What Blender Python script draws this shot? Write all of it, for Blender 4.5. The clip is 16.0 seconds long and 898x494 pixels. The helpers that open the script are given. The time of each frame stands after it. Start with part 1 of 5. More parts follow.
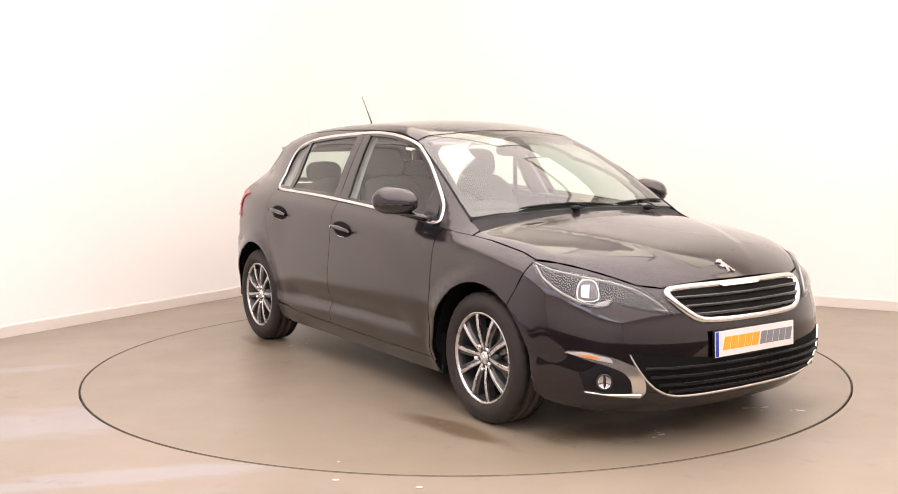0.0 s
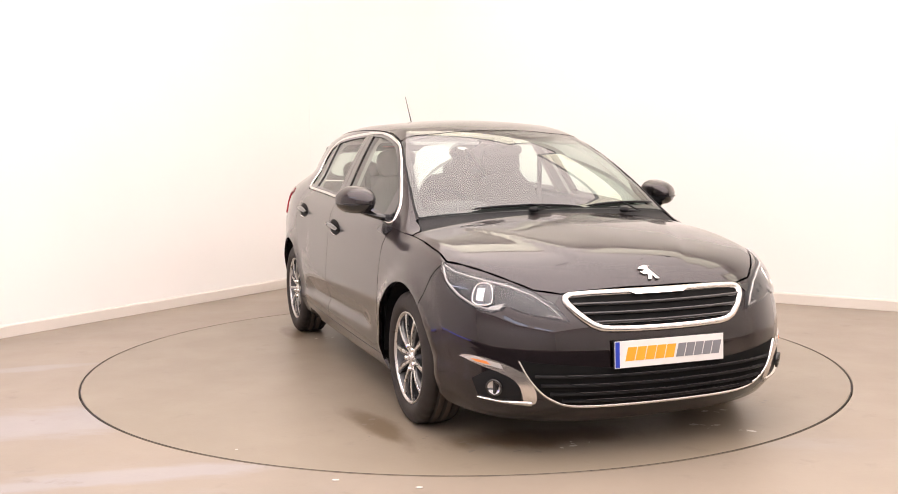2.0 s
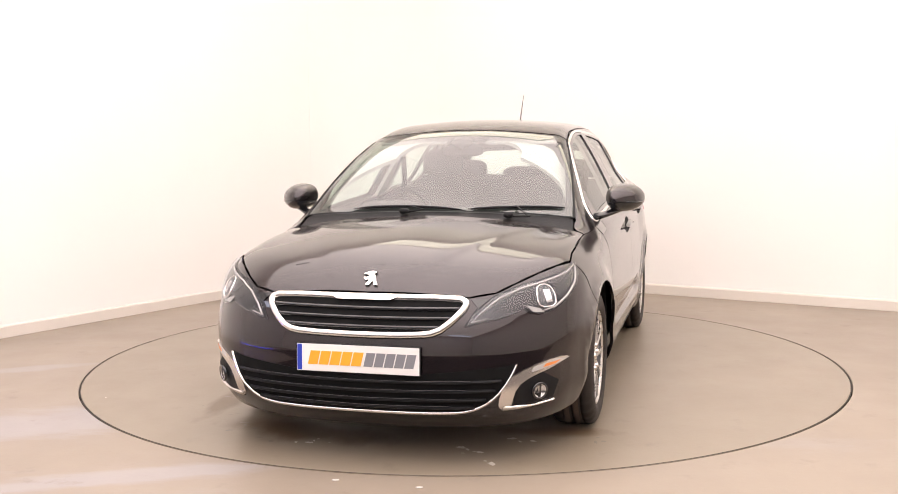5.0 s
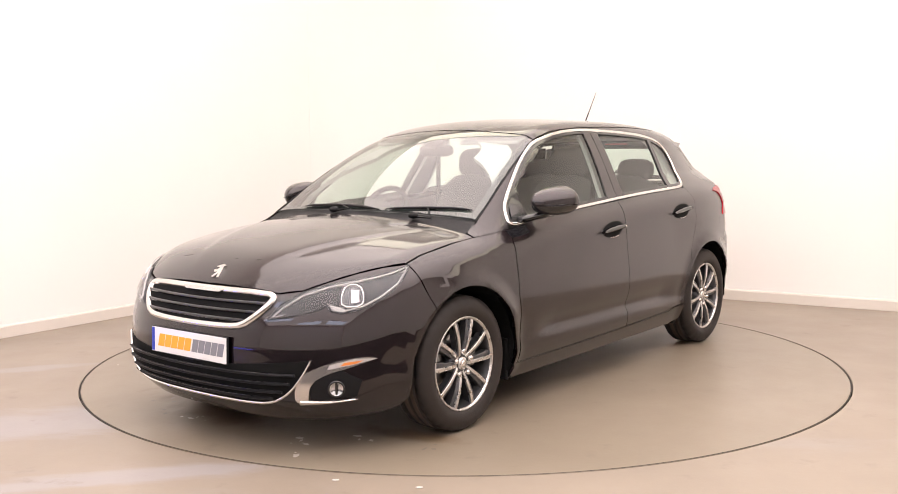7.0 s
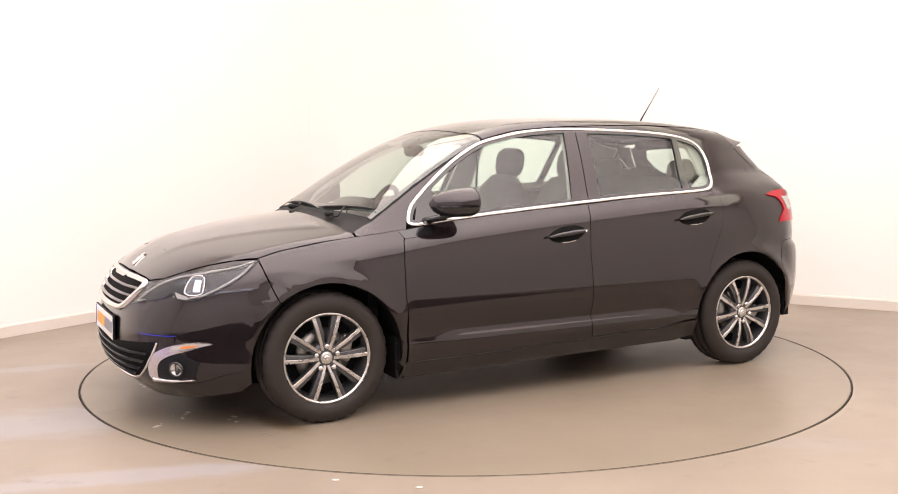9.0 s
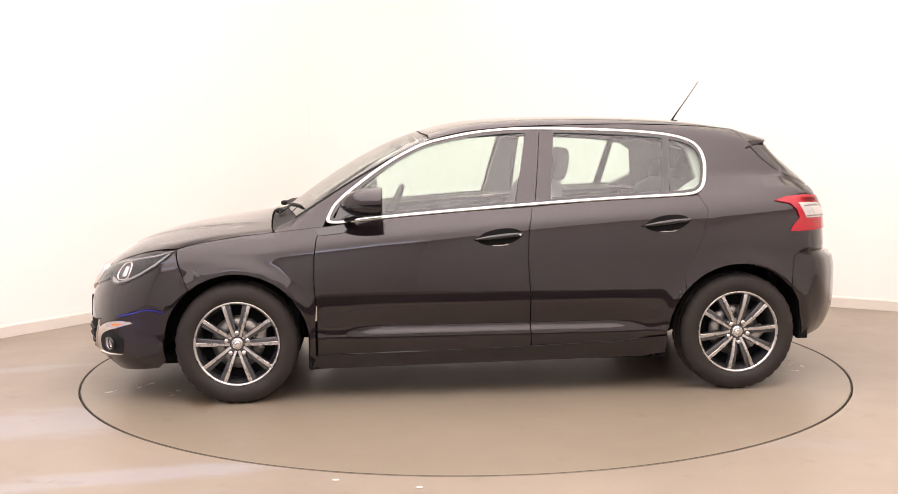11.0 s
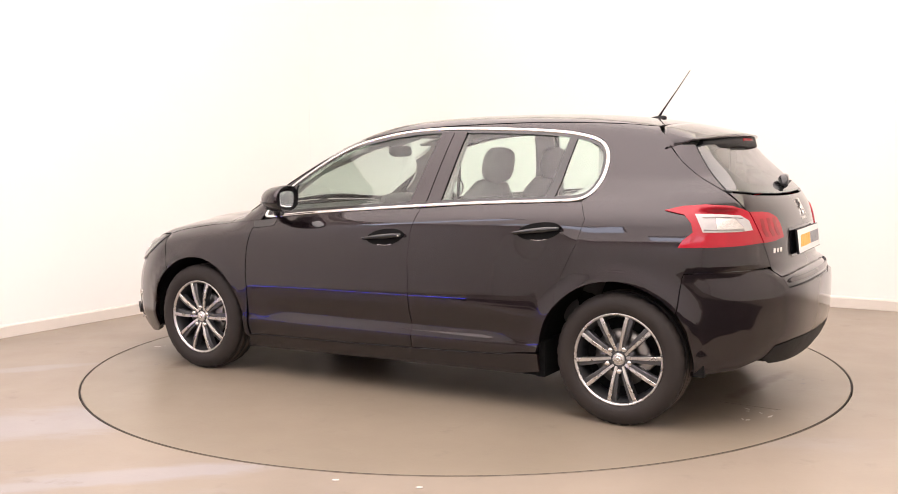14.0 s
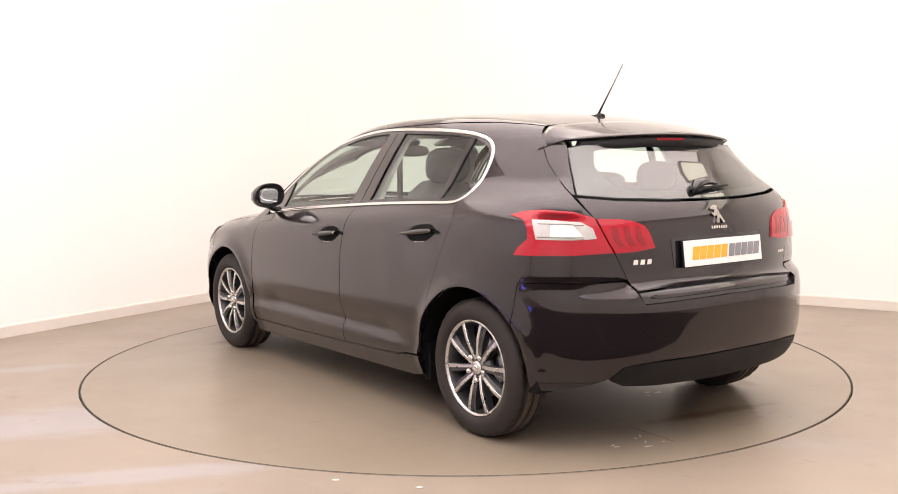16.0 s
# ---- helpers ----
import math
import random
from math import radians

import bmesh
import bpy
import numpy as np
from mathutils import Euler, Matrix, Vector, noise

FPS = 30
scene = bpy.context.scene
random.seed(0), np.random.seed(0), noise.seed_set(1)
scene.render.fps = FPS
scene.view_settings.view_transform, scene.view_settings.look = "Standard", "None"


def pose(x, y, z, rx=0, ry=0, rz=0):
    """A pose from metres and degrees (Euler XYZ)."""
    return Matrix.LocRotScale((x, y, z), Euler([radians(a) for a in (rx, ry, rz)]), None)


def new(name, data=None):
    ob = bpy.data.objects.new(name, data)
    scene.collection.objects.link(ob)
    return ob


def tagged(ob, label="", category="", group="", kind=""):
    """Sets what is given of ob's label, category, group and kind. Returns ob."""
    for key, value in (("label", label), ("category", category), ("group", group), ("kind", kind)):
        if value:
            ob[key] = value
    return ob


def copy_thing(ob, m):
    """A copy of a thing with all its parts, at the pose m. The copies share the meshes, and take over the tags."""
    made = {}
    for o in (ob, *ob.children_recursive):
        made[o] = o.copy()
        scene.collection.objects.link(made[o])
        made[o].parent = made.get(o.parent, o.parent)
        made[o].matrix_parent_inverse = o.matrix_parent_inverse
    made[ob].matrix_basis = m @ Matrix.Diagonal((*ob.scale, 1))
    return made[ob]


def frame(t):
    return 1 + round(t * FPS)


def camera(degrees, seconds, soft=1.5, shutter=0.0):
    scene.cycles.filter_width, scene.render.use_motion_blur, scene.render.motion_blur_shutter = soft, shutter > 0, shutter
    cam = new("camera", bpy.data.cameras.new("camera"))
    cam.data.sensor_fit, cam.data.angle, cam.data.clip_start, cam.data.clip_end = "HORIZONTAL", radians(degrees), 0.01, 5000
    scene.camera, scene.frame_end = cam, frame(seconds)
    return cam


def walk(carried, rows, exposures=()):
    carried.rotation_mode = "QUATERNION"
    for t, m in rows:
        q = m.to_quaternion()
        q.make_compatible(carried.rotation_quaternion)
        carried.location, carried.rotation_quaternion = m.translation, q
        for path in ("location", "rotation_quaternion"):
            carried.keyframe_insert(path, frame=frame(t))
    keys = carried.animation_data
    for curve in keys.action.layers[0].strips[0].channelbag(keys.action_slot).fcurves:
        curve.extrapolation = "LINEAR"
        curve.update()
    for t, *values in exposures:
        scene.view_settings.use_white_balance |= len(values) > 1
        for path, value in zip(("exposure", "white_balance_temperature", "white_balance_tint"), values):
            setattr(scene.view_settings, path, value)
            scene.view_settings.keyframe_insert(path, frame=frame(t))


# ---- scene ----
cam = camera(49.17, 16.0, soft=.9)
EYE = pose(0, -5.96, 1.261, 90 - 5.47, 0.512, 0.745)
walk(cam, [(0.0, EYE), (16.0, EYE)], exposures=[(0.0, 0.0, 6500, 10), (16.0, 0.0, 6500, 10)])

# The turning of the platform: seconds and the car's heading in degrees.
TURN = [(0.0, -55.38), (0.5, -56.38), (1.0, -59.06), (1.5, -63.06), (2.0, -68.90), (2.5, -74.59), (3.0, -80.74), (3.5, -86.49),
        (4.0, -92.66), (4.5, -98.40), (5.0, -104.52), (6.25, -119.10), (7.5, -133.65), (8.0, -139.78), (8.5, -145.53), (9.0, -151.57),
        (10.25, -165.92), (11.5, -180.27), (12.0, -186.27), (12.5, -191.76), (13.0, -197.78), (13.5, -203.53), (14.0, -209.56),
        (14.5, -215.13), (15.0, -221.16), (15.5, -226.92), (16.0, -233.00)]
CAR_X, CAR_Y = -0.057, 0.105          # the car's middle on the platform
TABLE_R = 2.213

# ---- light ----
world = bpy.data.worlds.new("studio_world")
world.use_nodes = True
world.node_tree.nodes["Background"].inputs[0].default_value = (1.0, 0.95, 0.9, 1)
world.node_tree.nodes["Background"].inputs[1].default_value = 0.02
scene.world = world

# The room's corner behind the platform and the directions of its two walls.
CORNER = Vector((-1.0, 4.37, 0))
ALONG = Vector((-.526, -.850, 0)).normalized()    # along the left wall, towards the camera
ACROSS = Vector((.850, -.526, 0)).normalized()    # along the right wall
LONG, WIDE, HIGH = 12.5, 10.5, 4.1
ROOM = Matrix((( ALONG.x, ACROSS.x, 0, CORNER.x), (ALONG.y, ACROSS.y, 0, CORNER.y), (0, 0, 1, 0), (0, 0, 0, 1)))
PANELS = [(.7, 1.6), (.7, 4.6), (.7, 7.6)]           # unseen warm panels along the wall behind the platform, placed for bonnet highlights
COOL_PANELS = [(7.4, .6), (10.2, 1.8), (11.4, 5.0), (11.4, 8.2)]   # unseen cool panels on the camera's side, placed for bluish sheen on the paint
FILL_CLOTH = (6.25, 5.25, 11.6, 9.6, 3.85)   # an unseen glowing cloth added under the whole ceiling: place, size, height
FILL_HEART = (-.9, -.5, 5.6)           # the middle of its glow, and how far the glow spreads
FILL_GLOW, FILL_RIM, PANEL_GLOW, COOL_GLOW_POWER = 4.35, 1.8, 2.4, 5.0
LIGHT = (1.0, .895, .868)
COOL = (.78, .82, 1.0)


# ---- materials ----
def shader(name, color, rough=.5, metal=0.0, coat=0.0, bump=0.0, scale=20.0, vary=.0, vary_scale=3.0, specular=.5, emit=0.0):
    """A surface with two scales of variation: broad blotches of colour and fine grain."""
    m = bpy.data.materials.new(name)
    m.use_nodes = True
    nt = m.node_tree
    b = nt.nodes["Principled BSDF"]
    b.inputs["Base Color"].default_value = (*color, 1)
    b.inputs["Roughness"].default_value = rough
    b.inputs["Metallic"].default_value = metal
    b.inputs["Specular IOR Level"].default_value = specular
    b.inputs["Coat Weight"].default_value = coat
    b.inputs["Coat Roughness"].default_value = .04
    if emit:
        b.inputs["Emission Color"].default_value = (*color, 1)
        b.inputs["Emission Strength"].default_value = emit
    if vary or bump:
        co = nt.nodes.new("ShaderNodeTexCoord")
    if vary:
        n = nt.nodes.new("ShaderNodeTexNoise")
        n.inputs["Scale"].default_value, n.inputs["Detail"].default_value = vary_scale, 6
        nt.links.new(co.outputs["Object"], n.inputs["Vector"])
        mix = nt.nodes.new("ShaderNodeMix")
        mix.data_type = "RGBA"
        mix.inputs[6].default_value = (*[c * (1 - vary) for c in color], 1)
        mix.inputs[7].default_value = (*[min(1, c * (1 + vary)) for c in color], 1)
        nt.links.new(n.outputs["Fac"], mix.inputs[0])
        nt.links.new(mix.outputs[2], b.inputs["Base Color"])
        ramp = nt.nodes.new("ShaderNodeMapRange")
        ramp.inputs[3].default_value, ramp.inputs[4].default_value = max(0, rough * .8), min(1, rough * 1.2)
        nt.links.new(n.outputs["Fac"], ramp.inputs[0])
        nt.links.new(ramp.outputs[0], b.inputs["Roughness"])
    if bump:
        g = nt.nodes.new("ShaderNodeTexNoise")
        g.inputs["Scale"].default_value, g.inputs["Detail"].default_value = scale, 4
        nt.links.new(co.outputs["Object"], g.inputs["Vector"])
        bp = nt.nodes.new("ShaderNodeBump")
        bp.inputs["Strength"].default_value, bp.inputs["Distance"].default_value = bump, .004
        nt.links.new(g.outputs["Fac"], bp.inputs["Height"])
        nt.links.new(bp.outputs["Normal"], b.inputs["Normal"])
    return m


def pane_glass(name, tint, ior=1.45, graze=4.5):
    m = bpy.data.materials.new(name)
    m.use_nodes = True
    nt = m.node_tree
    nt.nodes.remove(nt.nodes["Principled BSDF"])
    out = nt.nodes["Material Output"]
    clear, gloss = nt.nodes.new("ShaderNodeBsdfTransparent"), nt.nodes.new("ShaderNodeBsdfGlossy")
    clear.inputs[0].default_value = (*tint, 1)
    gloss.inputs["Roughness"].default_value = .015
    lw, mix = nt.nodes.new("ShaderNodeLayerWeight"), nt.nodes.new("ShaderNodeMixShader")
    lw.inputs[0].default_value = .5
    edge, gain = nt.nodes.new("ShaderNodeMath"), nt.nodes.new("ShaderNodeMath")
    edge.operation, gain.operation = "POWER", "MULTIPLY_ADD"
    edge.inputs[1].default_value = graze
    f0 = 2 * ((ior - 1) / (ior + 1)) ** 2
    gain.inputs[1].default_value, gain.inputs[2].default_value = 1 - f0, f0
    nt.links.new(lw.outputs["Facing"], edge.inputs[0])
    nt.links.new(edge.outputs[0], gain.inputs[0])
    nt.links.new(gain.outputs[0], mix.inputs[0])
    nt.links.new(clear.outputs[0], mix.inputs[1])
    nt.links.new(gloss.outputs[0], mix.inputs[2])
    nt.links.new(mix.outputs[0], out.inputs[0])
    return m


def concrete(name, base, worn, streak, rough, bands=(), spills=()):
    """A painted concrete floor: broad patches, pale scuffed bands and fine grain."""
    m = bpy.data.materials.new(name)
    m.use_nodes = True
    nt = m.node_tree
    b = nt.nodes["Principled BSDF"]
    co = nt.nodes.new("ShaderNodeTexCoord")

    def noise_tex(scale, detail, stretch=(1, 1, 1), turn=0):
        mp = nt.nodes.new("ShaderNodeMapping")
        mp.inputs["Scale"].default_value = stretch
        mp.inputs["Rotation"].default_value = (0, 0, radians(turn))
        n = nt.nodes.new("ShaderNodeTexNoise")
        n.inputs["Scale"].default_value, n.inputs["Detail"].default_value, n.inputs["Roughness"].default_value = scale, detail, .6
        nt.links.new(co.outputs["Object"], mp.inputs[0])
        nt.links.new(mp.outputs[0], n.inputs["Vector"])
        return n.outputs["Fac"]

    def ramp(src, lo, hi):
        r = nt.nodes.new("ShaderNodeMapRange")
        r.inputs[1].default_value, r.inputs[2].default_value = lo, hi
        nt.links.new(src, r.inputs[0])
        return r.outputs[0]

    def blend(fac, a, c):
        x = nt.nodes.new("ShaderNodeMix")
        x.data_type = "RGBA"
        nt.links.new(fac, x.inputs[0])
        for v, k in ((a, 6), (c, 7)):
            if isinstance(v, tuple):
                x.inputs[k].default_value = (*v, 1)
            else:
                nt.links.new(v, x.inputs[k])
        return x.outputs[2]

    col = blend(ramp(noise_tex(.9, 5), .35, .65), base, worn)
    col = blend(ramp(noise_tex(.7, 6, (.5, 2.2, 1), 12), .60, .85), col, streak)
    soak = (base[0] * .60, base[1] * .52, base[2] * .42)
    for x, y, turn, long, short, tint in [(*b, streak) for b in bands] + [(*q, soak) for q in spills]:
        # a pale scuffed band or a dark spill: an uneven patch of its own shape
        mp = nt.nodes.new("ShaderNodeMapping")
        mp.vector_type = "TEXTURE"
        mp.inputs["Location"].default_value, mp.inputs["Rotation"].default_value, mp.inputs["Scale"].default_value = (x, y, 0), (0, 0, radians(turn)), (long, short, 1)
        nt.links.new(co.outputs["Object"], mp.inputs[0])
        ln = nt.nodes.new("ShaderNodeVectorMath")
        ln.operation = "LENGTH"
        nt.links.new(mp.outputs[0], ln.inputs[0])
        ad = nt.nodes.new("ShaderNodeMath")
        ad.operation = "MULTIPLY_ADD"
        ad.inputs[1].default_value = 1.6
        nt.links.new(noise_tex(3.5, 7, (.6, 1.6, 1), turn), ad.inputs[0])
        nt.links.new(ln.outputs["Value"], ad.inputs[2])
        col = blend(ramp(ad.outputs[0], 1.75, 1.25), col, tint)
    dark = tuple(c * .78 for c in base)
    col = blend(ramp(noise_tex(6, 8), .60, .82), col, dark)
    nt.links.new(col, b.inputs["Base Color"])
    rr = nt.nodes.new("ShaderNodeMapRange")
    rr.inputs[3].default_value, rr.inputs[4].default_value = rough * .75, min(1, rough * 1.3)
    nt.links.new(noise_tex(2.2, 5), rr.inputs[0])
    nt.links.new(rr.outputs[0], b.inputs["Roughness"])
    bp = nt.nodes.new("ShaderNodeBump")
    bp.inputs["Strength"].default_value, bp.inputs["Distance"].default_value = .12, .003
    nt.links.new(noise_tex(45, 5), bp.inputs["Height"])
    nt.links.new(bp.outputs[0], b.inputs["Normal"])
    return m


def car_paint():
    m = shader("dark_metallic_paint", (.030, .020, .024), rough=.38, metal=.8, coat=1.0)
    nt = m.node_tree
    b = nt.nodes["Principled BSDF"]
    b.inputs["Coat Roughness"].default_value = .03
    b.inputs["Coat IOR"].default_value = 1.57
    b.inputs["Specular IOR Level"].default_value = .15
    co = nt.nodes.new("ShaderNodeTexCoord")
    v = nt.nodes.new("ShaderNodeTexVoronoi")
    v.inputs["Scale"].default_value = 1400
    nt.links.new(co.outputs["Object"], v.inputs["Vector"])
    mix = nt.nodes.new("ShaderNodeMix")
    mix.data_type = "RGBA"
    mix.inputs[6].default_value = (.0058, .0032, .0043, 1)
    mix.inputs[7].default_value = (.0205, .0115, .0145, 1)
    nt.links.new(v.outputs["Color"], mix.inputs[0])
    nt.links.new(mix.outputs[2], b.inputs["Base Color"])
    n = nt.nodes.new("ShaderNodeTexNoise")
    n.inputs["Scale"].default_value, n.inputs["Detail"].default_value = 3.0, 2
    nt.links.new(co.outputs["Object"], n.inputs["Vector"])
    bp = nt.nodes.new("ShaderNodeBump")
    bp.inputs["Strength"].default_value, bp.inputs["Distance"].default_value = .06, .004
    nt.links.new(n.outputs["Fac"], bp.inputs["Height"])
    nt.links.new(bp.outputs[0], b.inputs["Coat Normal"])
    return m


PAINT = car_paint()
CHROME = shader("chrome", (.82, .80, .78), rough=.10, metal=1.0, vary=.04, vary_scale=8)
SATIN = shader("satin_chrome", (.72, .69, .66), rough=.24, metal=1.0, vary=.05, vary_scale=8)
GLOSS_BLACK = shader("gloss_black_plastic", (.010, .010, .012), rough=.12, coat=.5, vary=.1)
BLACK = shader("black_plastic", (.007, .007, .008), rough=.55, specular=.25, bump=.2, scale=400, vary=.15, vary_scale=12)
DARK = shader("dark_underside", (.007, .007, .007), rough=.8, specular=.12, vary=.3, vary_scale=9)
RUBBER = shader("tyre_rubber", (.026, .021, .019), rough=.62, specular=.3, bump=.25, scale=120, vary=.25, vary_scale=14)
TREAD = shader("dusty_tyre_tread", (.070, .050, .038), rough=.85, bump=.4, scale=90, vary=.35, vary_scale=16)
ALLOY = shader("machined_alloy", (.62, .60, .585), rough=.28, metal=1.0, vary=.06, vary_scale=30)
ALLOY_DARK = shader("dark_painted_alloy", (.10, .10, .105), rough=.38, metal=.7, vary=.15, vary_scale=20)
STEEL = shader("brake_steel", (.35, .33, .31), rough=.4, metal=1.0, vary=.2, vary_scale=40)
GLASS = pane_glass("tinted_window_glass", (.79, .905, .845), 1.52)
SCREEN = pane_glass("windscreen_glass", (.82, .91, .87), 1.62, 3.2)
REAR_GLASS = pane_glass("rear_window_glass", (.82, .91, .87), 1.66, 3.0)
LENS = pane_glass("clear_lens", (.95, .96, .97), 1.32)
LAMP_DARK = shader("lamp_housing", (.028, .028, .031), rough=.28, metal=.5, vary=.2)
REFLECTOR = shader("lamp_reflector", (.80, .80, .82), rough=.12, metal=1.0, vary=.05)
RED = shader("red_lens", (.36, .006, .018), rough=.12, specular=.25, coat=.45, vary=.15, vary_scale=15)
RED_DEEP = shader("deep_red_lens", (.24, .005, .012), rough=.12, specular=.25, coat=.45, vary=.15, vary_scale=15)
WHITE_LENS = shader("white_lens", (.44, .42, .41), rough=.2, coat=.6, vary=.12, vary_scale=30)
AMBER = shader("amber_lens", (.75, .25, .07), rough=.2, coat=.6, vary=.1)
PLATE = shader("white_number_plate", (.82, .80, .78), rough=.3, coat=.4, vary=.03)
ORANGE = shader("orange_print", (.85, .40, .03), rough=.4, vary=.08)
GREY_PRINT = shader("grey_print", (.22, .22, .24), rough=.4, vary=.08)
BLUE_PRINT = shader("blue_plate_band", (.02, .05, .45), rough=.4, vary=.08)
CLOTH = shader("charcoal_seat_cloth", (.095, .088, .086), rough=.9, bump=.5, scale=260, vary=.2, vary_scale=10)
LINER = shader("pale_grey_headliner", (.44, .42, .40), rough=.9, bump=.2, scale=300, vary=.05)
DASH = shader("soft_black_dashboard", (.035, .034, .034), rough=.7, bump=.3, scale=300, vary=.15)
MIRROR = shader("mirror_glass", (.85, .88, .88), rough=.02, metal=1.0)
WALL = shader("white_studio_wall", (.88, .86, .83), rough=.75, bump=.05, scale=60, vary=.025, vary_scale=.8)
CEILING = shader("white_ceiling", (.82, .80, .775), rough=.9, bump=.05, scale=60, vary=.02)
SKIRT = shader("cream_skirting", (.70, .65, .59), rough=.5, bump=.05, scale=80, vary=.05, vary_scale=2)
FLOOR = concrete("worn_concrete_floor", (.250, .208, .165), (.285, .238, .188), (.295, .268, .258), .42, [(-2.05, -1.45, 20, .75, .34), (-1.35, -2.22, 14, 1.0, .13), (-2.65, -.25, 20, .6, .09), (-3.2, -1.9, 18, .9, .3)])
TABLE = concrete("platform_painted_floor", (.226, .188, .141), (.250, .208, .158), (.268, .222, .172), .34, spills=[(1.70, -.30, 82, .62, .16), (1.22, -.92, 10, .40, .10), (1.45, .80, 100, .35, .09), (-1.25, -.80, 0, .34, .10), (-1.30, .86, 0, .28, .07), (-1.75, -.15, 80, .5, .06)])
MAT = shader("unseen_dark_mat", (.022, .020, .020), rough=.75, specular=.25, bump=.4, scale=60, vary=.25, vary_scale=4)
GROOVE = shader("dark_groove", (.03, .025, .022), rough=.9, vary=.2)
STAIN = shader("dark_oily_stain", (.15, .125, .10), rough=.3, vary=.2, vary_scale=20)
FLECK = shader("pale_paint_fleck", (.62, .59, .56), rough=.6, vary=.1, vary_scale=20)
BLUE_GLOW = shader("blue_led", (.03, .06, 1.0), rough=.4, emit=16.0)
GLOW = shader("lit_panel", (1.0, .93, .78), rough=.5, emit=PANEL_GLOW)
COOL_GLOW = shader("lit_cool_panel", COOL, rough=.5, emit=COOL_GLOW_POWER)


def cloth_glow():
    """An unseen cloth added to light the room: brightest round its heart, fading towards its rim."""
    m = shader("added_glow_cloth", LIGHT, rough=.8, emit=FILL_GLOW)
    nt = m.node_tree
    co, mp, ln, fall = (nt.nodes.new(k) for k in ("ShaderNodeTexCoord", "ShaderNodeMapping", "ShaderNodeVectorMath", "ShaderNodeMapRange"))
    mp.vector_type, ln.operation, fall.interpolation_type = "TEXTURE", "LENGTH", "SMOOTHSTEP"
    mp.inputs["Location"].default_value = (FILL_HEART[0], FILL_HEART[1], 0)
    mp.inputs["Scale"].default_value = (FILL_HEART[2],) * 3
    fall.inputs[3].default_value, fall.inputs[4].default_value = FILL_GLOW, FILL_RIM
    nt.links.new(co.outputs["Object"], mp.inputs[0])
    nt.links.new(mp.outputs[0], ln.inputs[0])
    nt.links.new(ln.outputs["Value"], fall.inputs[0])
    nt.links.new(fall.outputs[0], nt.nodes["Principled BSDF"].inputs["Emission Strength"])
    return m


CLOTH_GLOW = cloth_glow()


# ---- the car's skin: where four smooth faces (side, top, nose, tail) meet ----
def spline(xs, ys, blur=.02):
    """A smooth curve close to the points: a monotone cubic, softened over the length blur."""
    raw = cubic(np.array(xs, float), np.array(ys, float))
    step = min(.01, blur / 3)
    fine = np.arange(xs[0] - 4 * blur, xs[-1] + 4 * blur + step, step)
    k = np.exp(-.5 * (np.arange(-int(3 * blur / step), int(3 * blur / step) + 1) * step / blur) ** 2)
    pad = len(k) // 2
    wide = np.concatenate([fine[0] - step * np.arange(pad, 0, -1), fine, fine[-1] + step * np.arange(1, pad + 1)])
    return cubic(fine, np.convolve(raw(wide), k / k.sum(), "valid"), False)


def cubic(xs, ys, monotone=True):
    h, d = np.diff(xs), np.diff(ys) / np.diff(xs)
    m = np.zeros(len(xs))
    m[1:-1] = (d[:-1] + d[1:]) / 2 if not monotone else np.where(d[:-1] * d[1:] > 0, 2 * d[:-1] * d[1:] / np.where(d[:-1] + d[1:] == 0, 1, d[:-1] + d[1:]), 0)
    m[0], m[-1] = d[0], d[-1]

    def at(x):
        x = np.asarray(x, float)
        i = np.clip(np.searchsorted(xs, x) - 1, 0, len(xs) - 2)
        u = np.clip((x - xs[i]) / h[i], 0, 1)
        low, high = np.minimum(x - xs[0], 0) * m[0], np.maximum(x - xs[-1], 0) * m[-1]
        return (ys[i] * (1 + 2 * u) * (1 - u) ** 2 + h[i] * m[i] * u * (1 - u) ** 2 + ys[i + 1] * u * u * (3 - 2 * u)
                + h[i] * m[i + 1] * u * u * (u - 1)) + low + high
    return at


roof_line = spline([-1.9, -1.66, -1.45, -1.2, -.9, -.6, -.3, 0, .15, .3, .45, .6, .78, .95, 1.06, 1.12, 1.3, 1.5, 1.7, 1.85, 1.98, 2.05, 2.12, 2.2],
                   [1.30, 1.349, 1.395, 1.436, 1.461, 1.470, 1.469, 1.455, 1.437, 1.403, 1.354, 1.286, 1.184, 1.070, .990, .960, .932, .902, .862, .818, .757, .712, .665, .60], .045)
crown = spline([-2, -1.2, 0, .3, .6, 1.0, 1.12, 1.4, 1.8, 2.1], [.05, .066, .072, .092, .115, .108, .082, .070, .074, .08], .08)
plan = spline([-2.1, -1.9, -1.7, -1.5, -1.3, -.8, 0, .6, 1.0, 1.3, 1.6, 1.8, 2.0, 2.2], [.765, .812, .852, .880, .895, .901, .902, .900, .896, .892, .872, .845, .80, .73], .09)
belt = spline([-1.9, -1.1, -.52, .07, .37, .66, .86, 1.12, 1.5, 1.85, 2.1], [1.05, 1.033, 1.004, .965, .943, .917, .893, .868, .822, .76, .69], .08)
